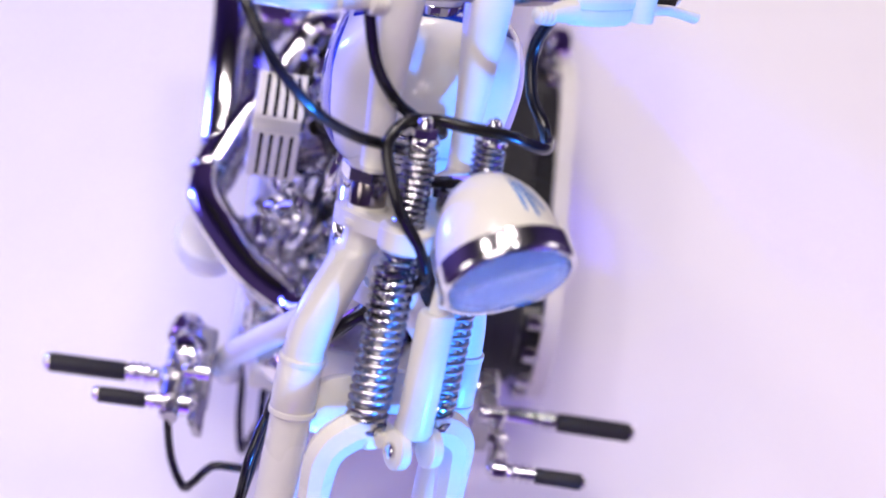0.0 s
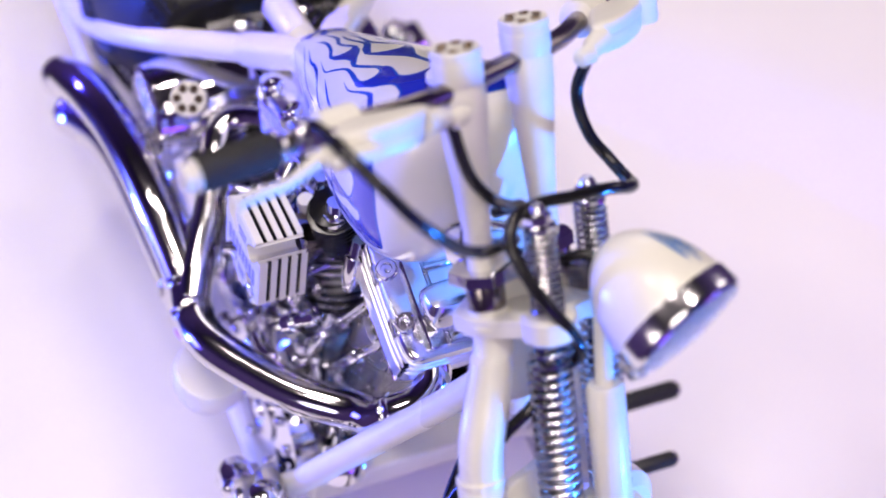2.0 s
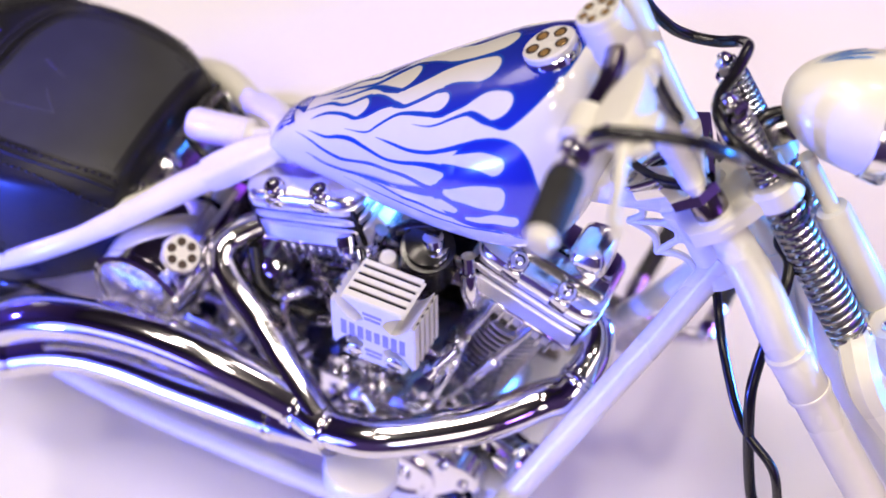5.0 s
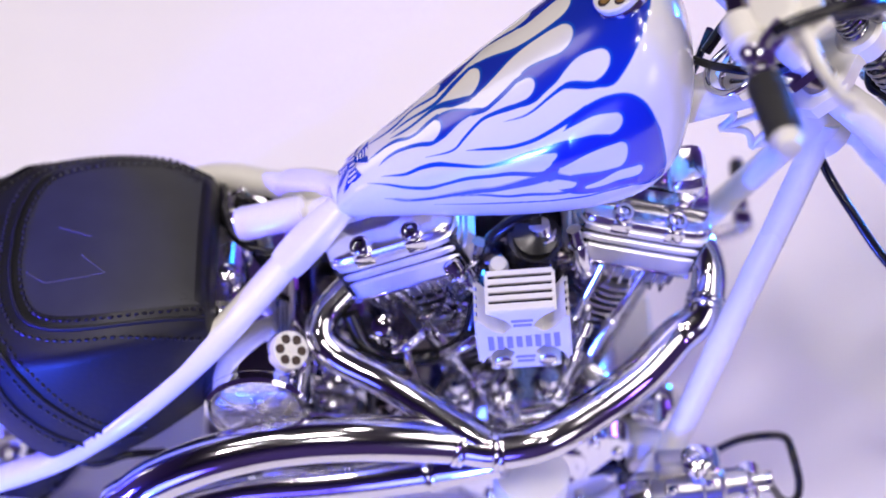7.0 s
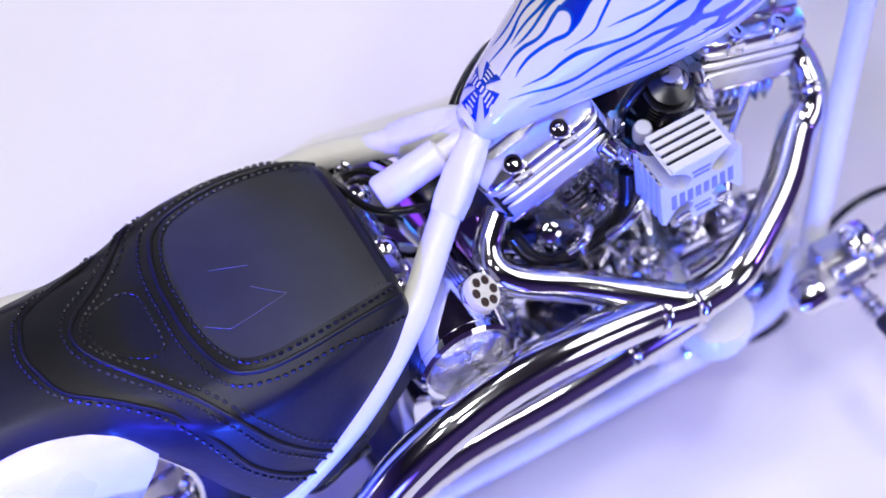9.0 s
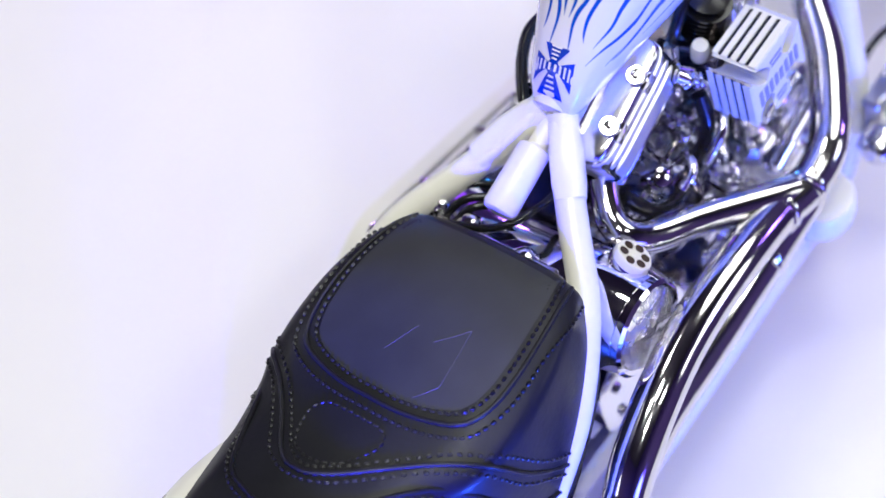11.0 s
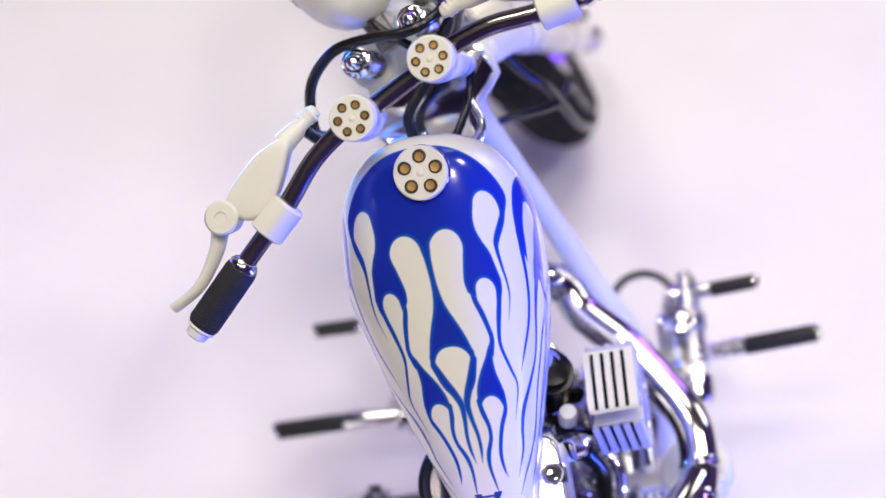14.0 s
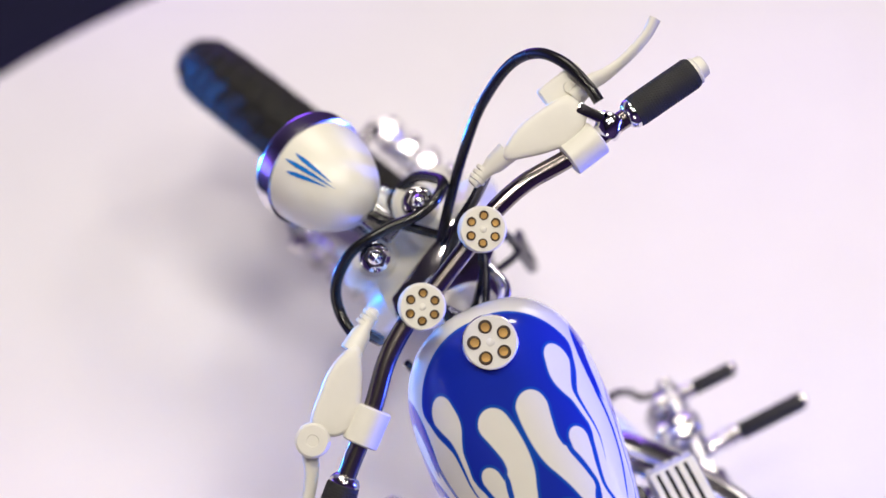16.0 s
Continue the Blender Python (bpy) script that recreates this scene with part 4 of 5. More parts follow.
def wheel(name, centre, axle, radius, width, spokes, fork, label, rim=.68):
    """Tyre with a chevron tread, and a chrome rim with spokes and hub."""
    axle = vec(axle).normalized()
    s, o = across(axle)
    q = width / 2
    prof = [(-q * .75, radius * rim), (-q * .97, radius * (rim + .06)), (-q, radius * .80), (-q * .92, radius * .870), (-q * .62, radius * .955), (0, radius), (q * .62, radius * .955), (q * .92, radius * .870), (q, radius * .80), (q * .97, radius * (rim + .06)), (q * .75, radius * rim)]
    bm = B()
    rings = [[centre + axle * h + (s * math.cos(a) + o * math.sin(a)) * r for h, r in glide(prof, 3)] for a in [2 * math.pi * k / 72 for k in range(73)]]
    loft(bm, rings, closed=False)
    tyre = part(name, bm, tyre_rubber, bike, label, smooth=50, fork=fork)
    n = 44
    for side in (-1, 1):
        g = B()
        for k in range(n):
            a0 = 2 * math.pi * (k + (.5 if side > 0 else 0)) / n
            top, low = [], []
            for f, da in ((.06, 0), (.55, .055), (.93, .10)):
                for w in (-.030, .030):
                    a = a0 + da + w
                    r = radius * (1.0 - .145 * (f ** 2.3)) + .0005
                    for h, out in ((.0060, top), (-.004, low)):
                        out.append(centre + axle * side * q * f + (s * math.cos(a) + o * math.sin(a)) * (r + h))
            t = [g.verts.new(v) for v in top]
            b = [g.verts.new(v) for v in low]
            for i in (0, 2):
                g.faces.new((t[i], t[i + 1], t[i + 3], t[i + 2]))
                g.faces.new((t[i], t[i + 2], b[i + 2], b[i]))
                g.faces.new((t[i + 1], b[i + 1], b[i + 3], t[i + 3]))
            g.faces.new((t[0], b[0], b[1], t[1]))
            g.faces.new((t[4], t[5], b[5], b[4]))
        tagged(part("tread", g, tyre_rubber, tyre, "raised chevron tread", smooth=0, fork=fork), kind="stuff")
    g = B()
    rr = radius * rim
    rings = [[centre + axle * h + (s * math.cos(a) + o * math.sin(a)) * r for h, r in ((-q * .8, rr + .012), (-q * .78, rr - .004), (-q * .5, rr - .018), (q * .5, rr - .018), (q * .78, rr - .004), (q * .8, rr + .012), (q * .5, rr - .005), (-q * .5, rr - .005))] for a in [2 * math.pi * k / 60 for k in range(60)]]
    loft(g, [*rings, rings[0]], caps=False)
    part("rim", g, chrome, tyre, "chrome wheel rim", fork=fork)
    g = B()
    lathe(g, centre - axle * q * .8, axle, [(0, .02), (.01, .045), (q * .5, .03), (q * 1.1, .03), (q * 1.6 - .01, .045), (q * 1.6, .02)], seg=24)
    part("hub", g, chrome, tyre, fork=fork)
    for k in range(spokes):
        a = 2 * math.pi * k / spokes
        lean = .22 if k % 2 else -.22
        g = B()
        tube(g, [centre + axle * q * (.5 if k % 4 < 2 else -.5) + (s * math.cos(a) + o * math.sin(a)) * .035, centre + (s * math.cos(a + lean) + o * math.sin(a + lean)) * (rr - .012)], .0045, seg=8, per=1)
        part("spoke", g, chrome, tyre, fork=fork)
    return tyre


wheel("rear_tyre", REAR, Y, .298, .19, 24, False, "wide black rear tyre")
g = B()
rings = []
for k in range(33):
    a = radians(57 + 111 * k / 32)
    c, q = math.cos(a), math.sin(a)
    ring = []
    for t in np.linspace(-1, 1, 21):
        r = .322 - .130 * max(0, abs(t) - .35) ** 1.5 / .52
        ring.append(REAR + vec((c * r, -.158 * math.sin(min(1, abs(t) * 1.35) * math.pi / 2) * math.copysign(1, t), q * r)))
    ring += [REAR + vec((p - REAR).to_tuple()) * 1 - (p - REAR - Y * (p - REAR).y).normalized() * .012 for p in reversed(ring)]
    rings.append(ring)
loft(g, rings)
part("rear_fender", g, pearl, bike, "pearl white rounded rear fender", smooth=50)
g = B()
lathe(g, (-.150, .16, -.262), (0, -1, 0), [(0, .05), (.006, .068), (.03, .078), (.31, .078), (.345, .072), (.352, .062)], seg=40)
oil = part("oil_tank", g, chrome, bike, "round polished chrome oil tank")
face = vec((-.150, -.192, -.262))
g = B()
lathe(g, face, (0, -1, 0), [(-.006, .072), (.004, .071), (.008, .066), (.007, .060), (.004, .057), (.004, .001)], seg=40)
part("end_cover", g, chrome, oil, "chrome end cover with raised rim")
g = B()
lathe(g, face, (0, -1, 0), [(.0045, .0565), (.0052, .056), (.0052, .001)], seg=36)
part("cover_relief", g, embossed, oil, "embossed metal disc")
g = B()
slab(g, iron_cross(.046), face + vec((0, -.0045, 0)), X, Z, .006, bevel=.08)
part("end_badge", g, embossed, oil, "embossed flared cross")
bored_cap("oil_cap", (-.097, -.155, -.189), (.50, -.42, .74), .0262, .017, 6, oil, "white oil cap with six dark bores", ring=.6, bore=.2, skirt=True, inside=bore_shade)
g = B()
lathe(g, vec((-.097, -.155, -.189)) - vec((.50, -.42, .74)) * .062, (.50, -.42, .74), [(0, .029), (.02, .024), (.045, .022)], seg=20)
part("filler_neck", g, chrome, oil)
g = B()
block(g, (-.205, 0, -.175), vec((.97, 0, -.2)), Y, vec((.2, 0, .97)), (.055, .20, .05), .015, 3)
part("battery_box", g, cast, bike)
for x, y, z, r in ((-.182, -.045, -.158, .018), (-.176, .045, -.150, .018), (-.165, .10, -.155, .012), (-.19, -.10, -.17, .012)):
    g = B()
    lathe(g, (x, y, z), (.2, -.2, 1), [(-.02, r * 1.15), (-.004, r * 1.15), (0, r), (.004, r * .62), (.009, r * .62), (.011, r * .4), (.011, .001)], seg=18)
    part("terminal_bolt", g, chrome, bike)
for pts, r in (([(-.195, .125, -.20), (-.177, .110, -.165), (-.146, .093, -.140), (-.125, .068, -.138), (-.105, .040, -.15)], .0058), ([(-.196, .10, -.20), (-.178, .090, -.165), (-.152, .070, -.142), (-.125, .035, -.145)], .0058),
               ([(-.197, .08, -.20), (-.180, .071, -.165), (-.158, .053, -.142), (-.13, .025, -.15)], .0058), ([(-.05, -.012, -.175), (-.085, -.022, -.160), (-.125, -.026, -.138), (-.158, -.015, -.132), (-.178, .012, -.136), (-.190, .060, -.142), (-.196, .122, -.165)], .0058)):
    pipe("wiring_loom", pts, r, hose, bike, "thin black cable", seg=10)
# belt drive on the left
FRONT_P, BACK_P = vec((.195, 0, -.535)), vec((-.135, 0, -.495))


def belt_line(r1, r2, n=20):
    out = []
    for k in range(n + 1):
        a = -math.pi / 2 + math.pi * k / n
        out.append(FRONT_P + vec((math.cos(a), 0, math.sin(a))) * r1)
    for k in range(n + 1):
        a = math.pi / 2 + math.pi * k / n
        out.append(BACK_P + vec((math.cos(a), 0, math.sin(a))) * r2)
    return out


g = B()
outer, inner = belt_line(.094, .131), belt_line(.081, .118)
rings = [[p + Y * .125 for p in outer], [p + Y * .256 for p in outer], [p + Y * .256 for p in inner], [p + Y * .125 for p in inner], [p + Y * .125 for p in outer]]
loft(g, rings, caps=False)
belt = part("drive_belt", g, rubber, bike, "wide black toothed drive belt", smooth=50)
g = B()
top_a, top_b = FRONT_P + Z * .095, BACK_P + Z * .132
for k in range(34):
    c = top_a.lerp(top_b, k / 33)
    block(g, c + Y * .190, (top_b - top_a).normalized(), Y, (top_b - top_a).normalized().cross(Y), (.0045, .128, .005), 0)
tagged(part("belt_tooth", g, rubber, belt, "fine cross ribs of the belt", smooth=0), kind="stuff")
for c, r in ((FRONT_P, .080), (BACK_P, .117)):
    g = B()
    lathe(g, c + Y * .135, (0, 1, 0), [(0, r * .9), (.003, r), (.118, r), (.121, r * .92), (.121, r * .72), (.108, r * .66), (.108, r * .34), (.128, r * .28), (.132, r * .1), (.132, .001)], seg=36)
    part("belt_pulley", g, chrome, bike)
g = B()
ring1, ring2 = belt_line(.110, .150), belt_line(.098, .138)
rings = [[p + Y * .289 for p in ring1], [p + Y * .314 for p in ring1], [p + Y * .314 for p in ring2], [p + Y * .289 for p in ring2], [p + Y * .289 for p in ring1]]
loft(g, rings, caps=False)
part("belt_guard", g, satin, bike, "white belt guard rail", smooth=50)
# added black band that stands for the dark gap between belt and rail
g = B()
gap_out, gap_in = belt_line(.086, .124), belt_line(.074, .110)
rings = [[p + Y * .258 for p in gap_out], [p + Y * .291 for p in gap_out], [p + Y * .291 for p in gap_in], [p + Y * .258 for p in gap_in], [p + Y * .258 for p in gap_out]]
loft(g, rings, caps=False)
part("gap_band", g, black_metal, bike, "black band filling the dark gap inside the guard rail", smooth=50)
run = [(FRONT_P + Z * .102).lerp(BACK_P + Z * .142, f) for f in (.06, .33, .72)]
for p in run:
    g = B()
    lathe(g, p + Y * .266, (0, 1, 0), [(0, .004), (.001, .0095), (.012, .0105), (.014, .007), (.026, .007)], seg=16)
    part("guard_spacer", g, chrome, bike, "turned chrome spacer")
for p in ring1[1::3]:
    centre = FRONT_P if p.x > .05 else BACK_P
    g = B()
    lathe(g, p + (p - centre).normalized() * -.004 + Y * .264, (0, 1, 0), [(0, .009), (.002, .0125), (.020, .0125), (.023, .009), (.025, .009), (.027, .005), (.027, .001)], seg=14)
    part("guard_bolt", g, chrome, bike)
g = B()
block(g, (-.285, .278, -.440), X, Y, Z, (.060, .066, .120), .014, 3)
for x, z in ((-.268, -.378), (-.300, -.392)):
    lathe(g, (x, .262, z), (0, .3, 1), [(0, .017), (.018, .017), (.022, .012), (.022, .007), (.016, .006), (.016, .001)], seg=16)
part("guard_mount", g, chrome, bike, "chrome guard bracket")

# ---- foot controls ----
def foot_control(s, peg, toe):
    peg, toe = vec(peg), vec(toe)
    out = vec((0.02, s, 0.01)).normalized()
    base = part("foot_bracket", block(B(), (.425, s * .205, -.455), X, Y, Z, (.085, .03, .10), .012, 3), cast, bike, "polished chrome foot control bracket")
    pipe("bracket_tube", [(.40, s * .165, -.46), (.42, s * .215, -.465)], .017, pearl, base)
    for tip, root, arm, r in ((peg, .118, .215, .0140), (toe, .075, .130, .0115)):
        a, b = tip - out * root, tip - out * arm
        g = B()
        lathe(g, a, out, [(0, r * .8), (.004, r), (root - .010, r), (root - .004, r * .9)], seg=18)
        grip = part("peg_grip", g, rubber, bike, "black rubber foot peg")
        g = B()
        lathe(g, tip - out * .006, out, [(0, r * .95), (.004, r * .95), (.008, r * .6), (.0085, .001)], seg=16)
        part("peg_end", g, chrome, grip)
        g = B()
        tube(g, [a + out * .002, a - out * .012, a - out * .014, a - out * .030, a - out * .034, b], [r * .9, r * .9, r * .62, r * .62, r * .95, r * .7], seg=14, smooth=False)
        part("peg_arm", g, chrome, grip)
        for k in range(3):
            g = B()
            lathe(g, a - out * (.004 + .010 * k), -out, [(0, r * .9), (.001, r * 1.18), (.005, r * 1.18), (.006, r * .9)], seg=16)
            part("collar_ring", g, chrome, grip)
    elbow = toe - out * .125
    g = B()
    tube(g, [elbow + out * .01, elbow - out * .008, (.475, s * .232, -.470), (.425, s * .226, -.505)], [.011, .011, .010, .012], seg=12)
    lever = part("pedal_lever", g, chrome, bike, "bent chrome pedal lever")
    g = B()
    tube(g, [elbow + vec((-.004, -s * .004, -.018)), elbow.lerp(vec((.45, s * .232, -.495)), .55) + vec((0, s * .006, -.016)), (.435, s * .238, -.510)], .0065, seg=10, per=5)
    part("link_rod", g, chrome, lever, "thin chrome link rod")
    for c, w in ((elbow, .017), (elbow.lerp(vec((.45, s * .230, -.490)), .5), .012), (vec((.440, s * .236, -.502)), .015)):
        g = B()
        lathe(g, c - out * .012, out, [(0, w * .7), (.003, w), (.020, w), (.023, w * .75), (.023, w * .4), (.027, w * .38), (.0275, .001)], seg=16)
        part("clevis_pin", g, chrome, lever)
    g = B()
    lathe(g, (.415, s * .222, -.50), (0, s, 0), [(-.02, .018), (.016, .018), (.020, .013), (.020, .001)], seg=20)
    lathe(g, (.46, s * .215, -.415), (0, s, 0), [(-.02, .013), (.014, .013), (.018, .009), (.018, .001)], seg=18)
    part("pivot_boss", g, chrome, base)
    if s < 0:
        g = B()
        lathe(g, (.395, -.236, -.452), (.97, -.03, .22), [(0, .012), (.006, .021), (.055, .021), (.060, .026), (.082, .026), (.088, .019), (.118, .018), (.122, .012), (.150, .011)], seg=20)
        block(g, (.425, -.232, -.450), vec((.97, 0, .22)), Y, vec((-.22, 0, .97)), (.10, .036, .040), .008, 2)
        block(g, (.440, -.205, -.462), X, Y, vec((0, -.3, 1)), (.170, .014, .044), .006, 2)
        part("brake_cylinder", g, cast, bike, "chrome rear brake master cylinder")
        g = B()
        lathe(g, (.44, -.225, -.40), (-.1, 0, 1), [(-.03, .018), (.0, .018), (.002, .022), (.018, .022), (.022, .016), (.023, .001)], seg=20)
        part("reservoir", g, chrome, bike)
        g = B()
        lathe(g, (.382, -.236, -.455), (-.97, .03, -.22), [(0, .020), (.004, .027), (.030, .028), (.044, .022), (.050, .010), (.0505, .001)], seg=22)
        part("cylinder_cap", g, chrome, bike, "domed chrome cylinder end")
        for x, z in ((.405, -.424), (.455, -.414), (.412, -.486), (.462, -.474)):
            g = B()
            lathe(g, (x, -.246, z), (0, -1, 0), [(0, .008), (.006, .008), (.009, .005), (.009, .001)], seg=8)
            part("cylinder_bolt", g, chrome, bike)
        pipe("push_rod", [(.47, -.236, -.437), (.505, -.246, -.432), (.535, -.252, -.428)], .0055, chrome, bike, "thin chrome push rod", seg=10)


foot_control(-1, (.434, -.429, -.476), (.512, -.350, -.427))
foot_control(1, (.415, .434, -.476), (.551, .351, -.422))
g = B()
lathe(g, (.40, .17, -.44), (0, 1, 0), [(0, .026), (.05, .027), (.055, .020), (.055, .001)], seg=22)
part("shift_drum", g, chrome, bike)
pipe("kickstand", [(.10, .15, -.60), (.06, .24, -.645), (.02, .36, -.692)], [.012, .011, .012], chrome, bike, "chrome side stand")

# ---- front end, in the steered frame: (ahead, left, up along the head) ----
for s in (-1, 1):
    g = B()
    lathe(g, (.030, s * .060, -.165), (0, 0, 1), [(0, .0155), (.06, .0165), (.12, .0205), (.19, .027), (.225, .0292), (.232, .0275), (.236, .0275), (.240, .0292), (.262, .0292)], seg=28)
    riser = part("riser", g, pearl, bike, "flared white handlebar riser", fork=True)
    bored_cap("riser_cap", (.030, s * .060, .111), (0, 0, 1), .0285, .014, 6, riser, "white cap with six bronze bores", ring=.6, bore=.17, fork=True)
    g = B()
    lathe(g, (.034, s * .062, -.200), (0, 0, 1), [(0, .021), (.006, .0225), (.036, .0225), (.042, .020)], seg=24)
    part("dark_collar", g, dark_chrome, bike, "smoked chrome collar", fork=True)
    # rear fork leg
    leg = pipe("fork_leg", [(.036, s * .062, -.195), (.038, s * .063, -.235), (.044, s * .074, -.27), (.048, s * .096, -.315), (.047, s * .108, -.36), (.046, s * .111, -.45), (.046, s * .112, -.75), (.050, s * .112, -1.10)],
               [.0235, .0235, .0255, .0270, .0265, .0255, .0250, .024], pearl, bike, "white curved springer fork leg", seg=22, fork=True)
    g = B()
    lathe(g, (.046, s * .1115, -.456), (0, 0, 1), [(0, .0252), (.003, .0276), (.069, .0276), (.072, .0252)], seg=26)
    part("leg_sleeve", g, pearl, leg, fork=True)
    for h, r in ((-.214, .031), (-.387, .0290), (-.453, .0290)):
        y = .062 if h > -.3 else .111
        g = B()
        lathe(g, (.037 if h > -.3 else .046, s * y, h), (0, 0, 1), [(-.006, r - .004), (-.003, r), (.003, r), (.006, r - .004)], seg=24)
        part("leg_band", g, pearl, leg, fork=True)
    # springs
    sx, sy = .110, s * .046
    for lo, hi, r, turns, wire in ((-.445, -.228, .0235, 19, .0032), (-.196, -.098, .0178, 12, .0024)):
        n = turns * 14
        pts = [(sx + r * math.cos(2 * math.pi * k / 14), sy + r * math.sin(2 * math.pi * k / 14), lo + (hi - lo) * k / n) for k in range(n + 1)]
        part("fork_spring", tube(B(), pts, wire, seg=8, smooth=False), cast, bike, "chrome coil spring", fork=True)
        g = B()
        lathe(g, (sx, sy, lo - .004), (0, 0, 1), [(0, r * .66), ((hi - lo) * .28, r * .66), ((hi - lo) * .29, r * .58), ((hi - lo) * .72, r * .58), ((hi - lo) * .73, r * .66), (hi - lo + .006, r * .66)], seg=18)
        part("spring_rod", g, cast, bike, fork=True)
        for h in (lo - .008, hi + .002):
            g = B()
            lathe(g, (sx, sy, h), (0, 0, 1), [(0, r * .95), (.002, r * 1.12), (.006, r * 1.12), (.008, r * .95)], seg=20)
            part("spring_seat", g, chrome, bike, fork=True)
    g = B()
    lathe(g, (sx, sy, -.096), (0, 0, 1), [(0, .0175), (.003, .0178), (.004, .0160), (.018, .0160), (.020, .0145)], seg=6)
    lathe(g, (sx, sy, -.079), (0, 0, 1), [(0, .0105), (.008, .0100), (.014, .0065), (.0165, .0005)], seg=18)
    part("acorn_nut", g, chrome, bike, "chrome acorn nut", fork=True, smooth=30)
    # rocker claw under the spring and front leg
    g = B()
    tube(g, [(.112, s * .040, -.452), (.112, s * .066, -.456), (.108, s * .088, -.476), (.105, s * .094, -.51), (.110, s * .094, -.58), (.125, s * .094, -.80), (.150, s * .094, -1.10)], [.023, .024, .0235, .022, .018, .016, .015], seg=8)
    part("front_leg", g, pearl, bike, "white front fork leg with claw top", smooth=25, fork=True)
    g = B()
    block(g, (.112, s * .030, -.460), vec((1, 0, 0)), vec((0, 1, 0)), vec((0, 0, 1)), (.046, .050, .022), .008, 3)
    part("spring_perch", g, pearl, bike, fork=True)
    g = B()
    tube(g, [(.045, s * .112, -1.11), (.215, s * .105, -1.10)], .02, seg=14, per=4)
    link = part("rocker_link", g, chrome, bike, "chrome rocker link with nuts", fork=True)
    for x, w in ((.215, .026), (.172, .017), (.130, .021), (.088, .017), (.045, .026)):
        g = B()
        lathe(g, (x, s * .118, -1.10), (0, s, 0), [(0, w), (.012, w), (.014, w * .7), (.026, w * .7), (.030, w * .45), (.030, .001)], seg=6)
        lathe(g, (x, s * .118, -1.078), (0, .2 * s, 1), [(0, w * .8), (.016, w * .8), (.022, w * .4), (.022, .001)], seg=12)
        part("link_nut", g, chrome, link, fork=True, smooth=30)
g = B()
outline = [(-.112, -.02), (-.108, .020), (-.07, .036), (0, .042), (.07, .036), (.108, .020), (.112, -.02), (.085, -.034), (.05, -.018), (0, -.012), (-.05, -.018), (-.085, -.034)]
slab(g, outline, (.046, 0, -.445), vec((0, 1, 0)), vec((0, 0, 1)), .014, bevel=.05)
part("fork_brace", g, pearl, bike, "white plate between the fork legs", fork=True)
# yokes
g = B()
outline = [(.00, -.085), (.03, -.094), (.06, -.085), (.085, -.072), (.115, -.074), (.135, -.060), (.138, -.040), (.125, -.022), (.118, 0)]
outline = outline + [(x, -y) for x, y in reversed(outline[:-1])] + [(-.012, .060), (-.020, .030), (-.022, 0), (-.020, -.030), (-.012, -.060)]
slab(g, outline, (0, 0, -.222), vec((1, 0, 0)), vec((0, 1, 0)), .022, bevel=.06)
part("spring_yoke", g, pearl, bike, "white fork yoke", fork=True)
for s in (-1, 1):
    g = B()
    lathe(g, (.110, s * .046, -.226), (0, 0, 1), [(0, .030), (.003, .033), (.026, .033), (.031, .027)], seg=24)
    part("yoke_cup", g, pearl, bike, fork=True)
g = B()
outline = [(-.050, -.030), (-.058, 0), (-.050, .030), (-.015, .045), (.00, .085), (.035, .092), (.058, .075), (.060, .0)]
outline = outline + [(x, -y) for x, y in reversed(outline[3:-1])]
slab(g, outline, (0, 0, -.165), vec((1, 0, 0)), vec((0, 1, 0)), .016, bevel=.06)
part("top_yoke", g, chrome, bike, "chrome top yoke", fork=True)
pipe("yoke_loop", [(-.010, -.040, -.142), (-.050, -.034, -.140), (-.066, -.010, -.139), (-.066, .012, -.139), (-.050, .034, -.140), (-.010, .040, -.142)], .0045, chrome, bike, seg=10, fork=True)
# damper between the springs
g = B()
lathe(g, (.153, -.004, -.445), (0, 0, 1), [(0, .019), (.006, .0225), (.150, .0225), (.156, .020), (.157, .011), (.235, .011)], seg=24)
part("damper", g, pearl, bike, "white fork damper", fork=True)
g = B()
for y in (-.026, .018):
    lathe(g, (.155, y, -.462), (0, 1, 0), [(-.004, .020), (-.002, .024), (.010, .024), (.012, .020)], seg=22)
part("damper_clevis", g, pearl, bike, fork=True)
g = B()
lathe(g, (.155, -.031, -.462), (0, -1, 0), [(-.002, .010), (.003, .0095), (.005, .007), (.005, .001)], seg=14)
part("clevis_bolt", g, chrome, bike, fork=True)

# headlamp
LAMP_C, LAMP_D = vec((.262, .004, -.207)), vec((.76, 0, -.65)).normalized()
g = B()
prof = [(-.131, .0006), (-.1298, .014), (-.125, .026), (-.113, .041), (-.095, .0545), (-.073, .0652), (-.050, .0720), (-.030, .0752), (-.018, .076)]
lathe(g, LAMP_C, LAMP_D, [tuple(p) for p in glide(prof, 4)], seg=48)
shell = part("headlamp", g, pearl, bike, "pearl white bullet headlamp", smooth=60, fork=True)
g = B()
lathe(g, LAMP_C, LAMP_D, [(-.026, .0755), (-.025, .0790), (-.004, .0800), (.002, .0790), (.005, .076), (.004, .072), (-.004, .070)], seg=48, caps=False)
part("bezel", g, satin_chrome, shell, "chrome headlamp ring", fork=True)
g = B()
lathe(g, LAMP_C, LAMP_D, [tuple(p) for p in glide([(-.070, .001), (-.066, .025), (-.048, .052), (-.020, .067), (-.004, .072)], 5)], seg=40, caps=False)
part("reflector", g, satin_chrome, shell, "silver reflector bowl", fork=True)
g = B()
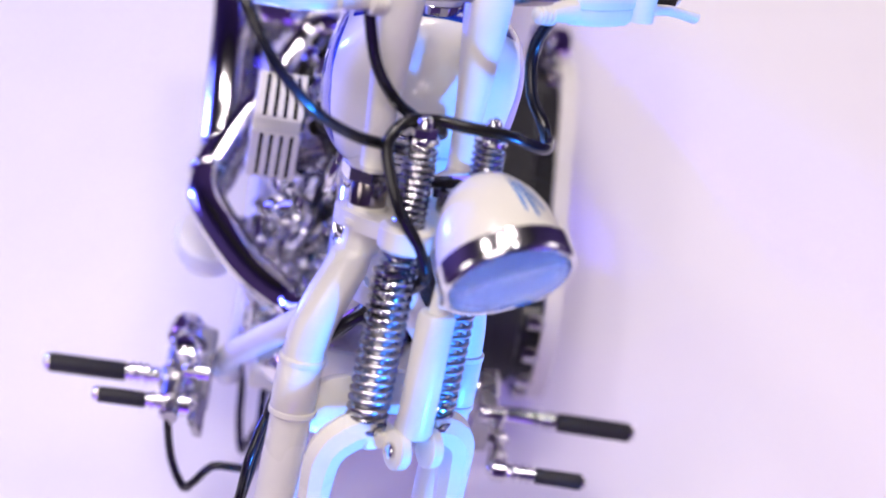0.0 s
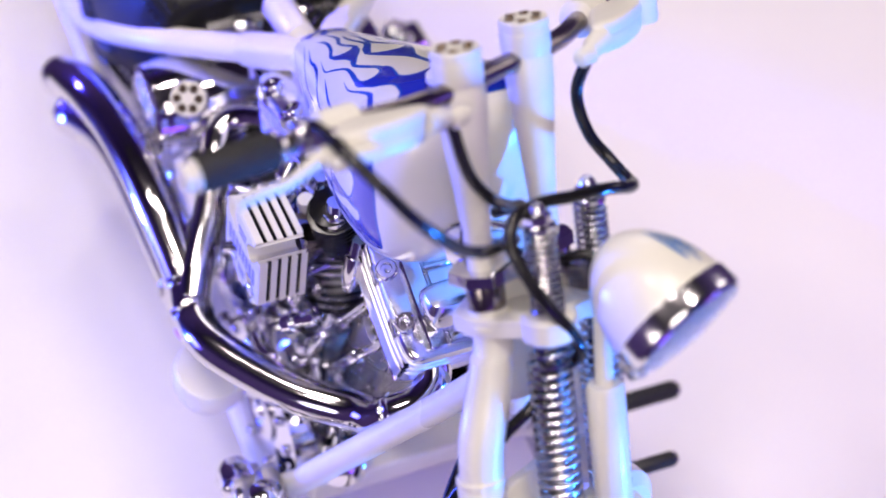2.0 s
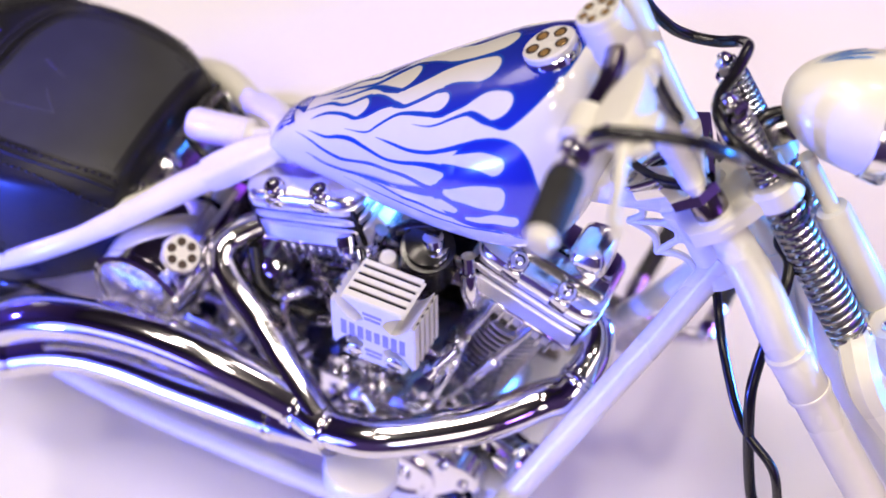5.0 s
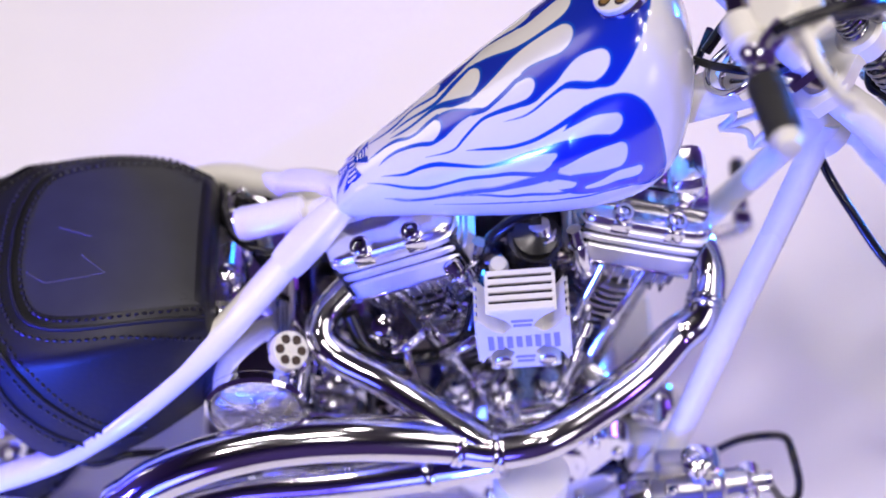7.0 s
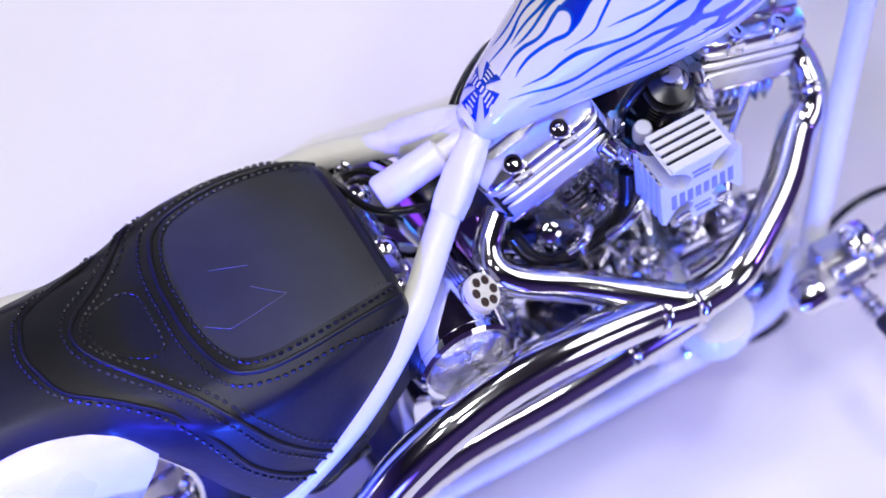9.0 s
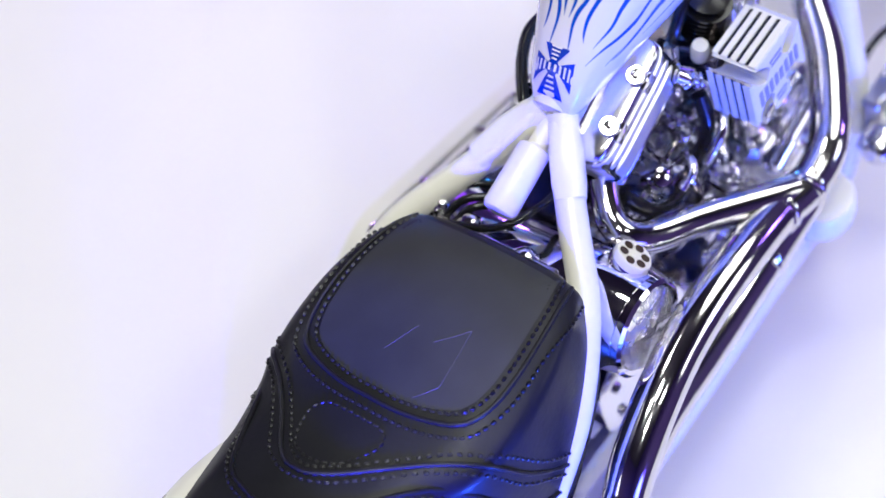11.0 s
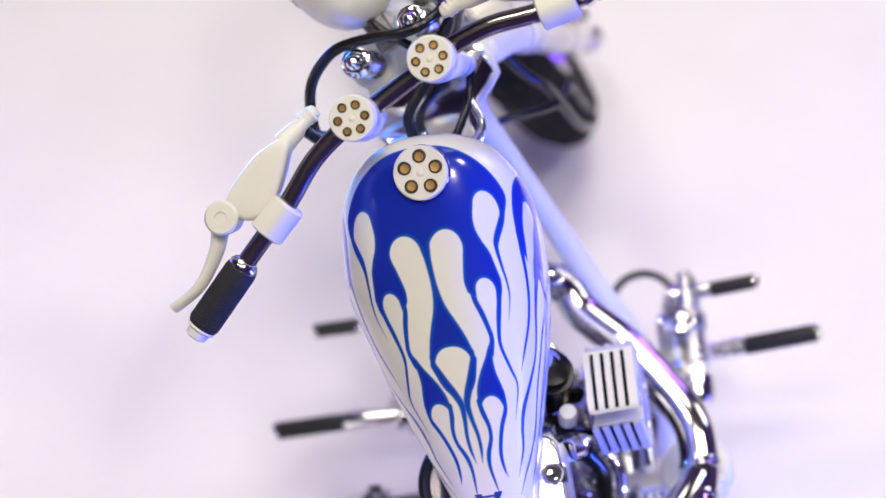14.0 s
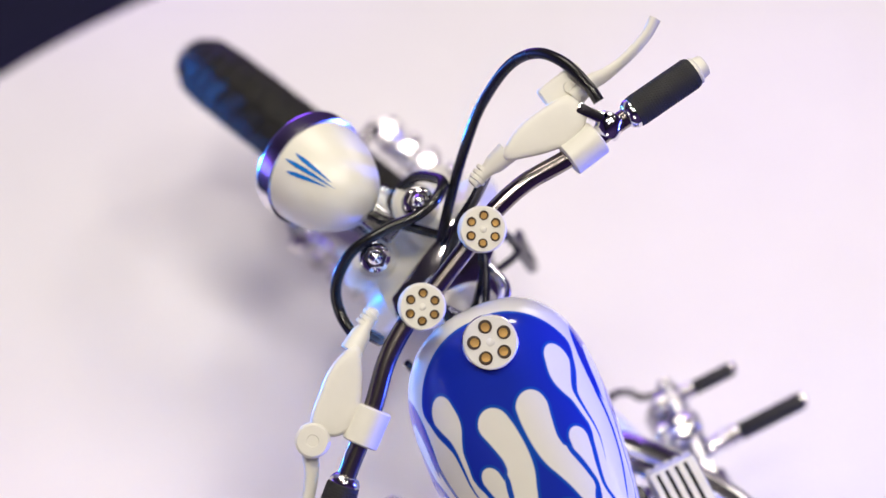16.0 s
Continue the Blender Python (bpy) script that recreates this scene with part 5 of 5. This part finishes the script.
lathe(g, LAMP_C, LAMP_D, [(-.003, .072), (.004, .069), (.009, .052), (.012, .03), (.013, .001)], seg=40)
glass = part("lens", g, lens_glass, shell, "domed clear lens", fork=True)
for k in range(14):
    g = B()
    y = -.0585 + .009 * k
    half = math.sqrt(max(.066 ** 2 - y * y, 1e-6))
    side, upv = vec((0, 1, 0)), LAMP_D.cross(vec((0, 1, 0))).normalized()
    tube(g, [LAMP_C + side * y - upv * half * .9 - LAMP_D * .004, LAMP_C + side * y - LAMP_D * .002, LAMP_C + side * y + upv * half * .9 - LAMP_D * .004], .0016, seg=6, per=4)
    part("lens_flute", g, lens_glass, shell, fork=True)


def lamp_skin(along, angle):
    """A place just over the lamp's shell; angle from its top, to the left."""
    r = np.interp(along, [p[0] for p in prof], [p[1] for p in prof]) + .0013
    upv = vec((0, 1, 0)).cross(LAMP_D).normalized()
    upv = upv if upv.z > 0 else -upv
    return LAMP_C + LAMP_D * along + (upv * math.cos(angle) + vec((0, 1, 0)) * math.sin(angle)) * r


for a0, start, end in ((-.04, -.044, -.104), (.14, -.036, -.110), (.32, -.046, -.102)):
    g = B()
    left, right = [], []
    for k in range(13):
        t = k / 12
        along = start + (end - start) * t
        wide = .075 * math.sin(math.pi * min(t * 1.4, 1) ** .8 * .5 + 0) * (1 - t) ** .8 + .002
        mid = a0 * (1 - .5 * t) + .02
        left.append(lamp_skin(along, mid + wide))
        right.append(lamp_skin(along, mid - wide))
    loft(g, [left, right], closed=False, caps=False)
    part("stripe", g, stripe_ink, shell, "tapered blue stripe", fork=True)
g = B()
block(g, (.135, .004, -.165), vec((1, 0, 0)), vec((0, 1, 0)), vec((0, 0, 1)), (.060, .034, .030), .008, 3)
lathe(g, (.165, -.016, -.160), (0, 1, 0), [(-.002, .008), (0, .012), (.040, .012), (.042, .008)], seg=16)
part("lamp_bracket", g, cast, bike, "metal headlamp bracket", fork=True)

# handlebar
BAR_UP = .066
bar_pts = [(.030, 0, BAR_UP), (.030, .06, BAR_UP), (.031, .090, BAR_UP), (.022, .140, BAR_UP), (-.002, .200, BAR_UP - .001), (-.026, .280, BAR_UP - .003), (-.060, .384, BAR_UP - .006)]
bar_pts = [(x, -y, z) for x, y, z in reversed(bar_pts[1:])] + bar_pts
pipe("handlebar", bar_pts, .0122, dark_chrome, bike, "polished chrome handlebar", seg=18, fork=True)
for s in (-1, 1):
    a, b = vec((-.0295, s * .290, .0625)), vec((-.058, s * .380, .0602))
    d = (b - a).normalized()
    ln = (b - a).length
    g = B()
    lathe(g, a, d, [(0, .0175), (.003, .0205), (ln - .004, .0205), (ln, .018)], seg=24)
    grip = part("grip", g, rubber, bike, "black knurled rubber grip", fork=True)
    g = B()
    s1, o1 = across(d)
    for i in range(22):
        for k in range(38):
            t = 2 * math.pi * (k + .5 * (i % 2)) / 38
            nrm = s1 * math.cos(t) + o1 * math.sin(t)
            tan = d.cross(nrm)
            c = a + d * (.008 + (ln - .016) * i / 21) + nrm * .0205
            q = [g.verts.new(c + v) for v in (d * .0018, tan * .0014, d * -.0018, tan * -.0014)]
            tip = g.verts.new(c + nrm * .0009)
            for j in range(4):
                g.faces.new((q[j], q[(j + 1) % 4], tip))
    tagged(part("knurl", g, rubber, grip, "fine diamond knurling", smooth=0, fork=True), kind="stuff")
    g = B()
    lathe(g, b - d * .002, d, [(0, .0185), (.004, .0190), (.007, .0150), (.016, .0140), (.018, .011), (.0182, .001)], seg=20)
    part("grip_end", g, satin, grip, "white grip end", fork=True)
    g = B()
    lathe(g, a + d * .002, -d, [(0, .0195), (.004, .020), (.010, .0165), (.012, .013)], seg=20)
    part("grip_collar", g, chrome, grip, fork=True)
    # clamp and master cylinder
    g = B()
    dc = vec((-.255, s * .967, 0))
    lathe(g, vec((-.008, s * .218, BAR_UP)) - dc * .024, dc, [(0, .0205), (.002, .0230), (.046, .0230), (.048, .0205)], seg=22)
    clamp = part("lever_clamp", g, satin, bike, "white lever clamp", fork=True)
    # a rounded wedge lying along the bar, its lid parted from the body by a groove
    wedge = [(.066, .146), (.0715, .165), (.0725, .192), (.064, .222), (.053, .254), (.040, .262), (.018, .256), (.007, .243), (.007, .212), (.026, .182), (.046, .158), (.056, .147)]
    for k in range(2):
        wedge = [(a[0] * u + b[0] * (1 - u), a[1] * u + b[1] * (1 - u)) for a, b in zip(wedge, wedge[1:] + wedge[:1]) for u in (.75, .25)]
    mid = (.044, .205)
    shell = lambda h, q: [vec((mid[0] + (a - mid[0]) * q, s * (mid[1] + (b - mid[1]) * q), h)) for a, b in wedge]
    g = B()
    loft(g, [shell(h, q) for h, q in ((.042, .84), (.046, .93), (.060, .96), (.062, .93), (.0625, .88))])
    master = part("master_cylinder", g, satin, bike, "white wedge-shaped lever reservoir", fork=True)
    g = B()
    loft(g, [shell(h, q) for h, q in ((.0622, .88), (.0632, .96), (.066, 1.0), (.073, .995), (.0765, .96), (.0785, .88), (.0792, .70), (.0792, .3))])
    part("lid", g, satin, master, fork=True)
    g = B()
    lathe(g, (.0735, s * .098, .053), (-.17, s * .98, .12), [(0, .005), (.002, .0085), (.028, .0090), (.036, .0125), (.060, .0150)], seg=18)
    part("lever_neck", g, satin, master, fork=True)
    for q in (.100, .107, .114):
        g = B()
        lathe(g, (.072, s * (q + .004), .053), (0, s, 0), [(0, .0090), (.001, .0112), (.005, .0112), (.006, .0090)], seg=16)
        part("ferrule", g, satin, master, fork=True)
    g = B()
    block(g, (.022, s * .222, .062), vec((.97, -s * .25, 0)), vec((s * .25, .97, 0)), vec((0, 0, 1)), (.050, .034, .016), .005, 2)
    part("clamp_arm", g, satin, clamp, fork=True)
    g = B()
    near = .034 if s > 0 else 0
    bend = [(.038, .262, .058), (.036, .285, .062), (.028, .305, .052), (.022, .325, .044), (.017, .355, .043), (.016, .382, .044), (.020, .404, .045)]
    lever = [(x, -y, z) for x, y, z in bend] if s < 0 else [(x - near * k / 6, y, z) for k, (x, y, z) in enumerate([(.038, .262, .056), (.032, .286, .056), (.021, .305, .055), (.012, .330, .052), (.008, .355, .050), (.012, .380, .046), (.019, .400, .042)])]
    tube(g, lever, [.015, .0125, .0105, .009, .0085, .0085, .0095], seg=14, flat=.7)
    part("lever", g, satin, bike, "curved white hand lever", fork=True)
    g = B()
    if s > 0:
        lathe(g, (.034, s * .272, .046), (0, 0, 1), [(0, .021), (.034, .022), (.037, .019), (.037, .008), (.0355, .007), (.0355, .001)], seg=22)
    else:
        block(g, (.052, -.262, .058), vec((.97, -.25, 0)), vec((.25, .97, 0)), vec((0, 0, 1)), (.046, .062, .016), .007, 3)
        lathe(g, (.052, -.268, .064), (0, 0, 1), [(0, .0090), (.004, .0090), (.0045, .0075), (.0030, .0070), (.0030, .001)], seg=16)
    part("lever_pivot", g, satin, bike, fork=True)
g = B()
block(g, (.000, -.260, .070), vec((.97, .25, 0)), vec((-.25, .97, 0)), vec((0, 0, 1)), (.062, .014, .020), .004, 2)
lathe(g, (-.016, -.258, .068), (-.25, .97, 0), [(-.016, .014), (-.012, .017), (.010, .017), (.014, .014)], seg=18)
part("switch_mount", g, chrome, bike, "chrome cable mount", fork=True)

# front wheel
wheel("front_tyre", vec((.246, -.012, -1.078)), vec((0, 1, 0)), .334, .116, 20, True, "black front tyre with chevron tread")
g = B()
lathe(g, (.240, -.12, -1.10), (0, 1, 0), [(0, .012), (.24, .012)], seg=14)
part("front_axle", g, chrome, bike, fork=True)

# ---- cables ----
pipe("brake_hose", [(.410, .143, .322), (.420, .132, .275), (.452, .138, .239), (.478, .157, .215), (.511, .163, .216), (.537, .157, .234), (.553, .139, .253), (.562, .108, .273), (.564, .059, .279), (.562, .020, .280), (.572, -.014, .281),
                    (.597, -.032, .270), (.625, -.025, .250), (.656, -.007, .222), (.673, .020, .185), (.684, .035, .150), (.672, .030, .110), (.668, .008, .085), (.691, -.015, .079), (.698, -.05, .044), (.694, -.082, -.038), (.70, -.108, -.10), (.728, -.126, -.241), (.758, -.136, -.298), (.778, -.139, -.320), (.786, -.140, -.322)], .0075, hose, bike, "black looping front brake hose", seg=12)
pipe("throttle_cable", [(.500, -.238, .430), (.520, -.235, .440), (.564, -.223, .445), (.605, -.201, .432), (.632, -.167, .395), (.634, -.117, .338), (.613, -.073, .290), (.585, -.035, .252), (.556, .000, .215)], .0072, hose, bike, "black throttle cable", seg=12)
pipe("clutch_cable", [(.503, -.077, .395), (.508, -.075, .375), (.525, -.057, .316), (.530, -.027, .269), (.512, .012, .220), (.490, .040, .185), (.46, .03, .14)], .0072, hose, bike, "black cable", seg=12)
pipe("lamp_lead", [(.650, .090, .232), (.632, .076, .236), (.61, .058, .231), (.598, .035, .214), (.575, .000, .195)], .0065, hose, bike, "short black headlamp lead", seg=12)
pipe("brake_line", [(.535, -.245, -.42), (.560, -.230, -.49), (.583, -.208, -.522), (.588, -.195, -.500), (.580, -.172, -.466), (.574, -.140, -.470), (.555, -.115, -.496), (.51, -.11, -.512), (.459, -.11, -.552), (.425, -.11, -.578), (.364, -.11, -.588), (.294, -.11, -.593), (.20, -.11, -.60)], .006, hose, bike, "black rear brake line", seg=10)
pipe("spark_lead", [(-.020, -.090, -.200), (-.006, -.108, -.236), (.012, -.113, -.256), (.045, -.109, -.278), (.083, -.105, -.284), (.118, -.108, -.262), (.140, -.112, -.221), (.152, -.098, -.175)], .0115, hose, bike, "thick black spark lead", seg=12)
pipe("spark_lead", [(.24, -.05, -.055), (.20, -.055, -.075), (.175, -.05, -.11), (.19, -.02, -.15)], .009, hose, bike, "thick black spark lead", seg=12)
pipe("clutch_hose", [(.16, .060, -.065), (.12, .092, -.060), (.079, .102, -.060), (.04, .090, -.066), (.002, .066, -.072), (-.024, .044, -.080), (-.05, .020, -.105)], .0085, hose, bike, "black cable beside the tank", seg=12)
pipe("frame_cable", [(-.30, -.16, -.40), (-.34, -.19, -.36), (-.40, -.20, -.36), (-.46, -.17, -.30)], .006, hose, bike, "thin black cable", seg=10)
pipe("frame_cable", [(.26, -.135, -.55), (.31, -.150, -.515), (.345, -.160, -.50), (.340, -.145, -.585), (.37, -.14, -.64), (.40, -.13, -.68), (.36, -.12, -.715), (.30, -.10, -.72)], .006, hose, bike, "thin black cable", seg=10)
pipe("bar_cable", [(.560, -.050, .190), (.515, -.038, .168), (.469, -.015, .157), (.445, .003, .152), (.418, .022, .145)], .0055, hose, bike, "thin black cable ahead of the tank", seg=10)
pipe("bar_cable", [(.474, .112, .098), (.465, .104, .076), (.452, .076, .068), (.436, .044, .064)], .0055, hose, bike, "thin black cable ahead of the tank", seg=10)
pipe("speedo_cable", [(.59, .01, .02), (.615, -.021, -.036), (.645, -.064, -.072), (.695, -.11, -.134), (.749, -.129, -.173), (.768, -.134, -.235), (.784, -.139, -.288), (.788, -.140, -.320)], .0062, hose, bike, "thin black cable", seg=10)
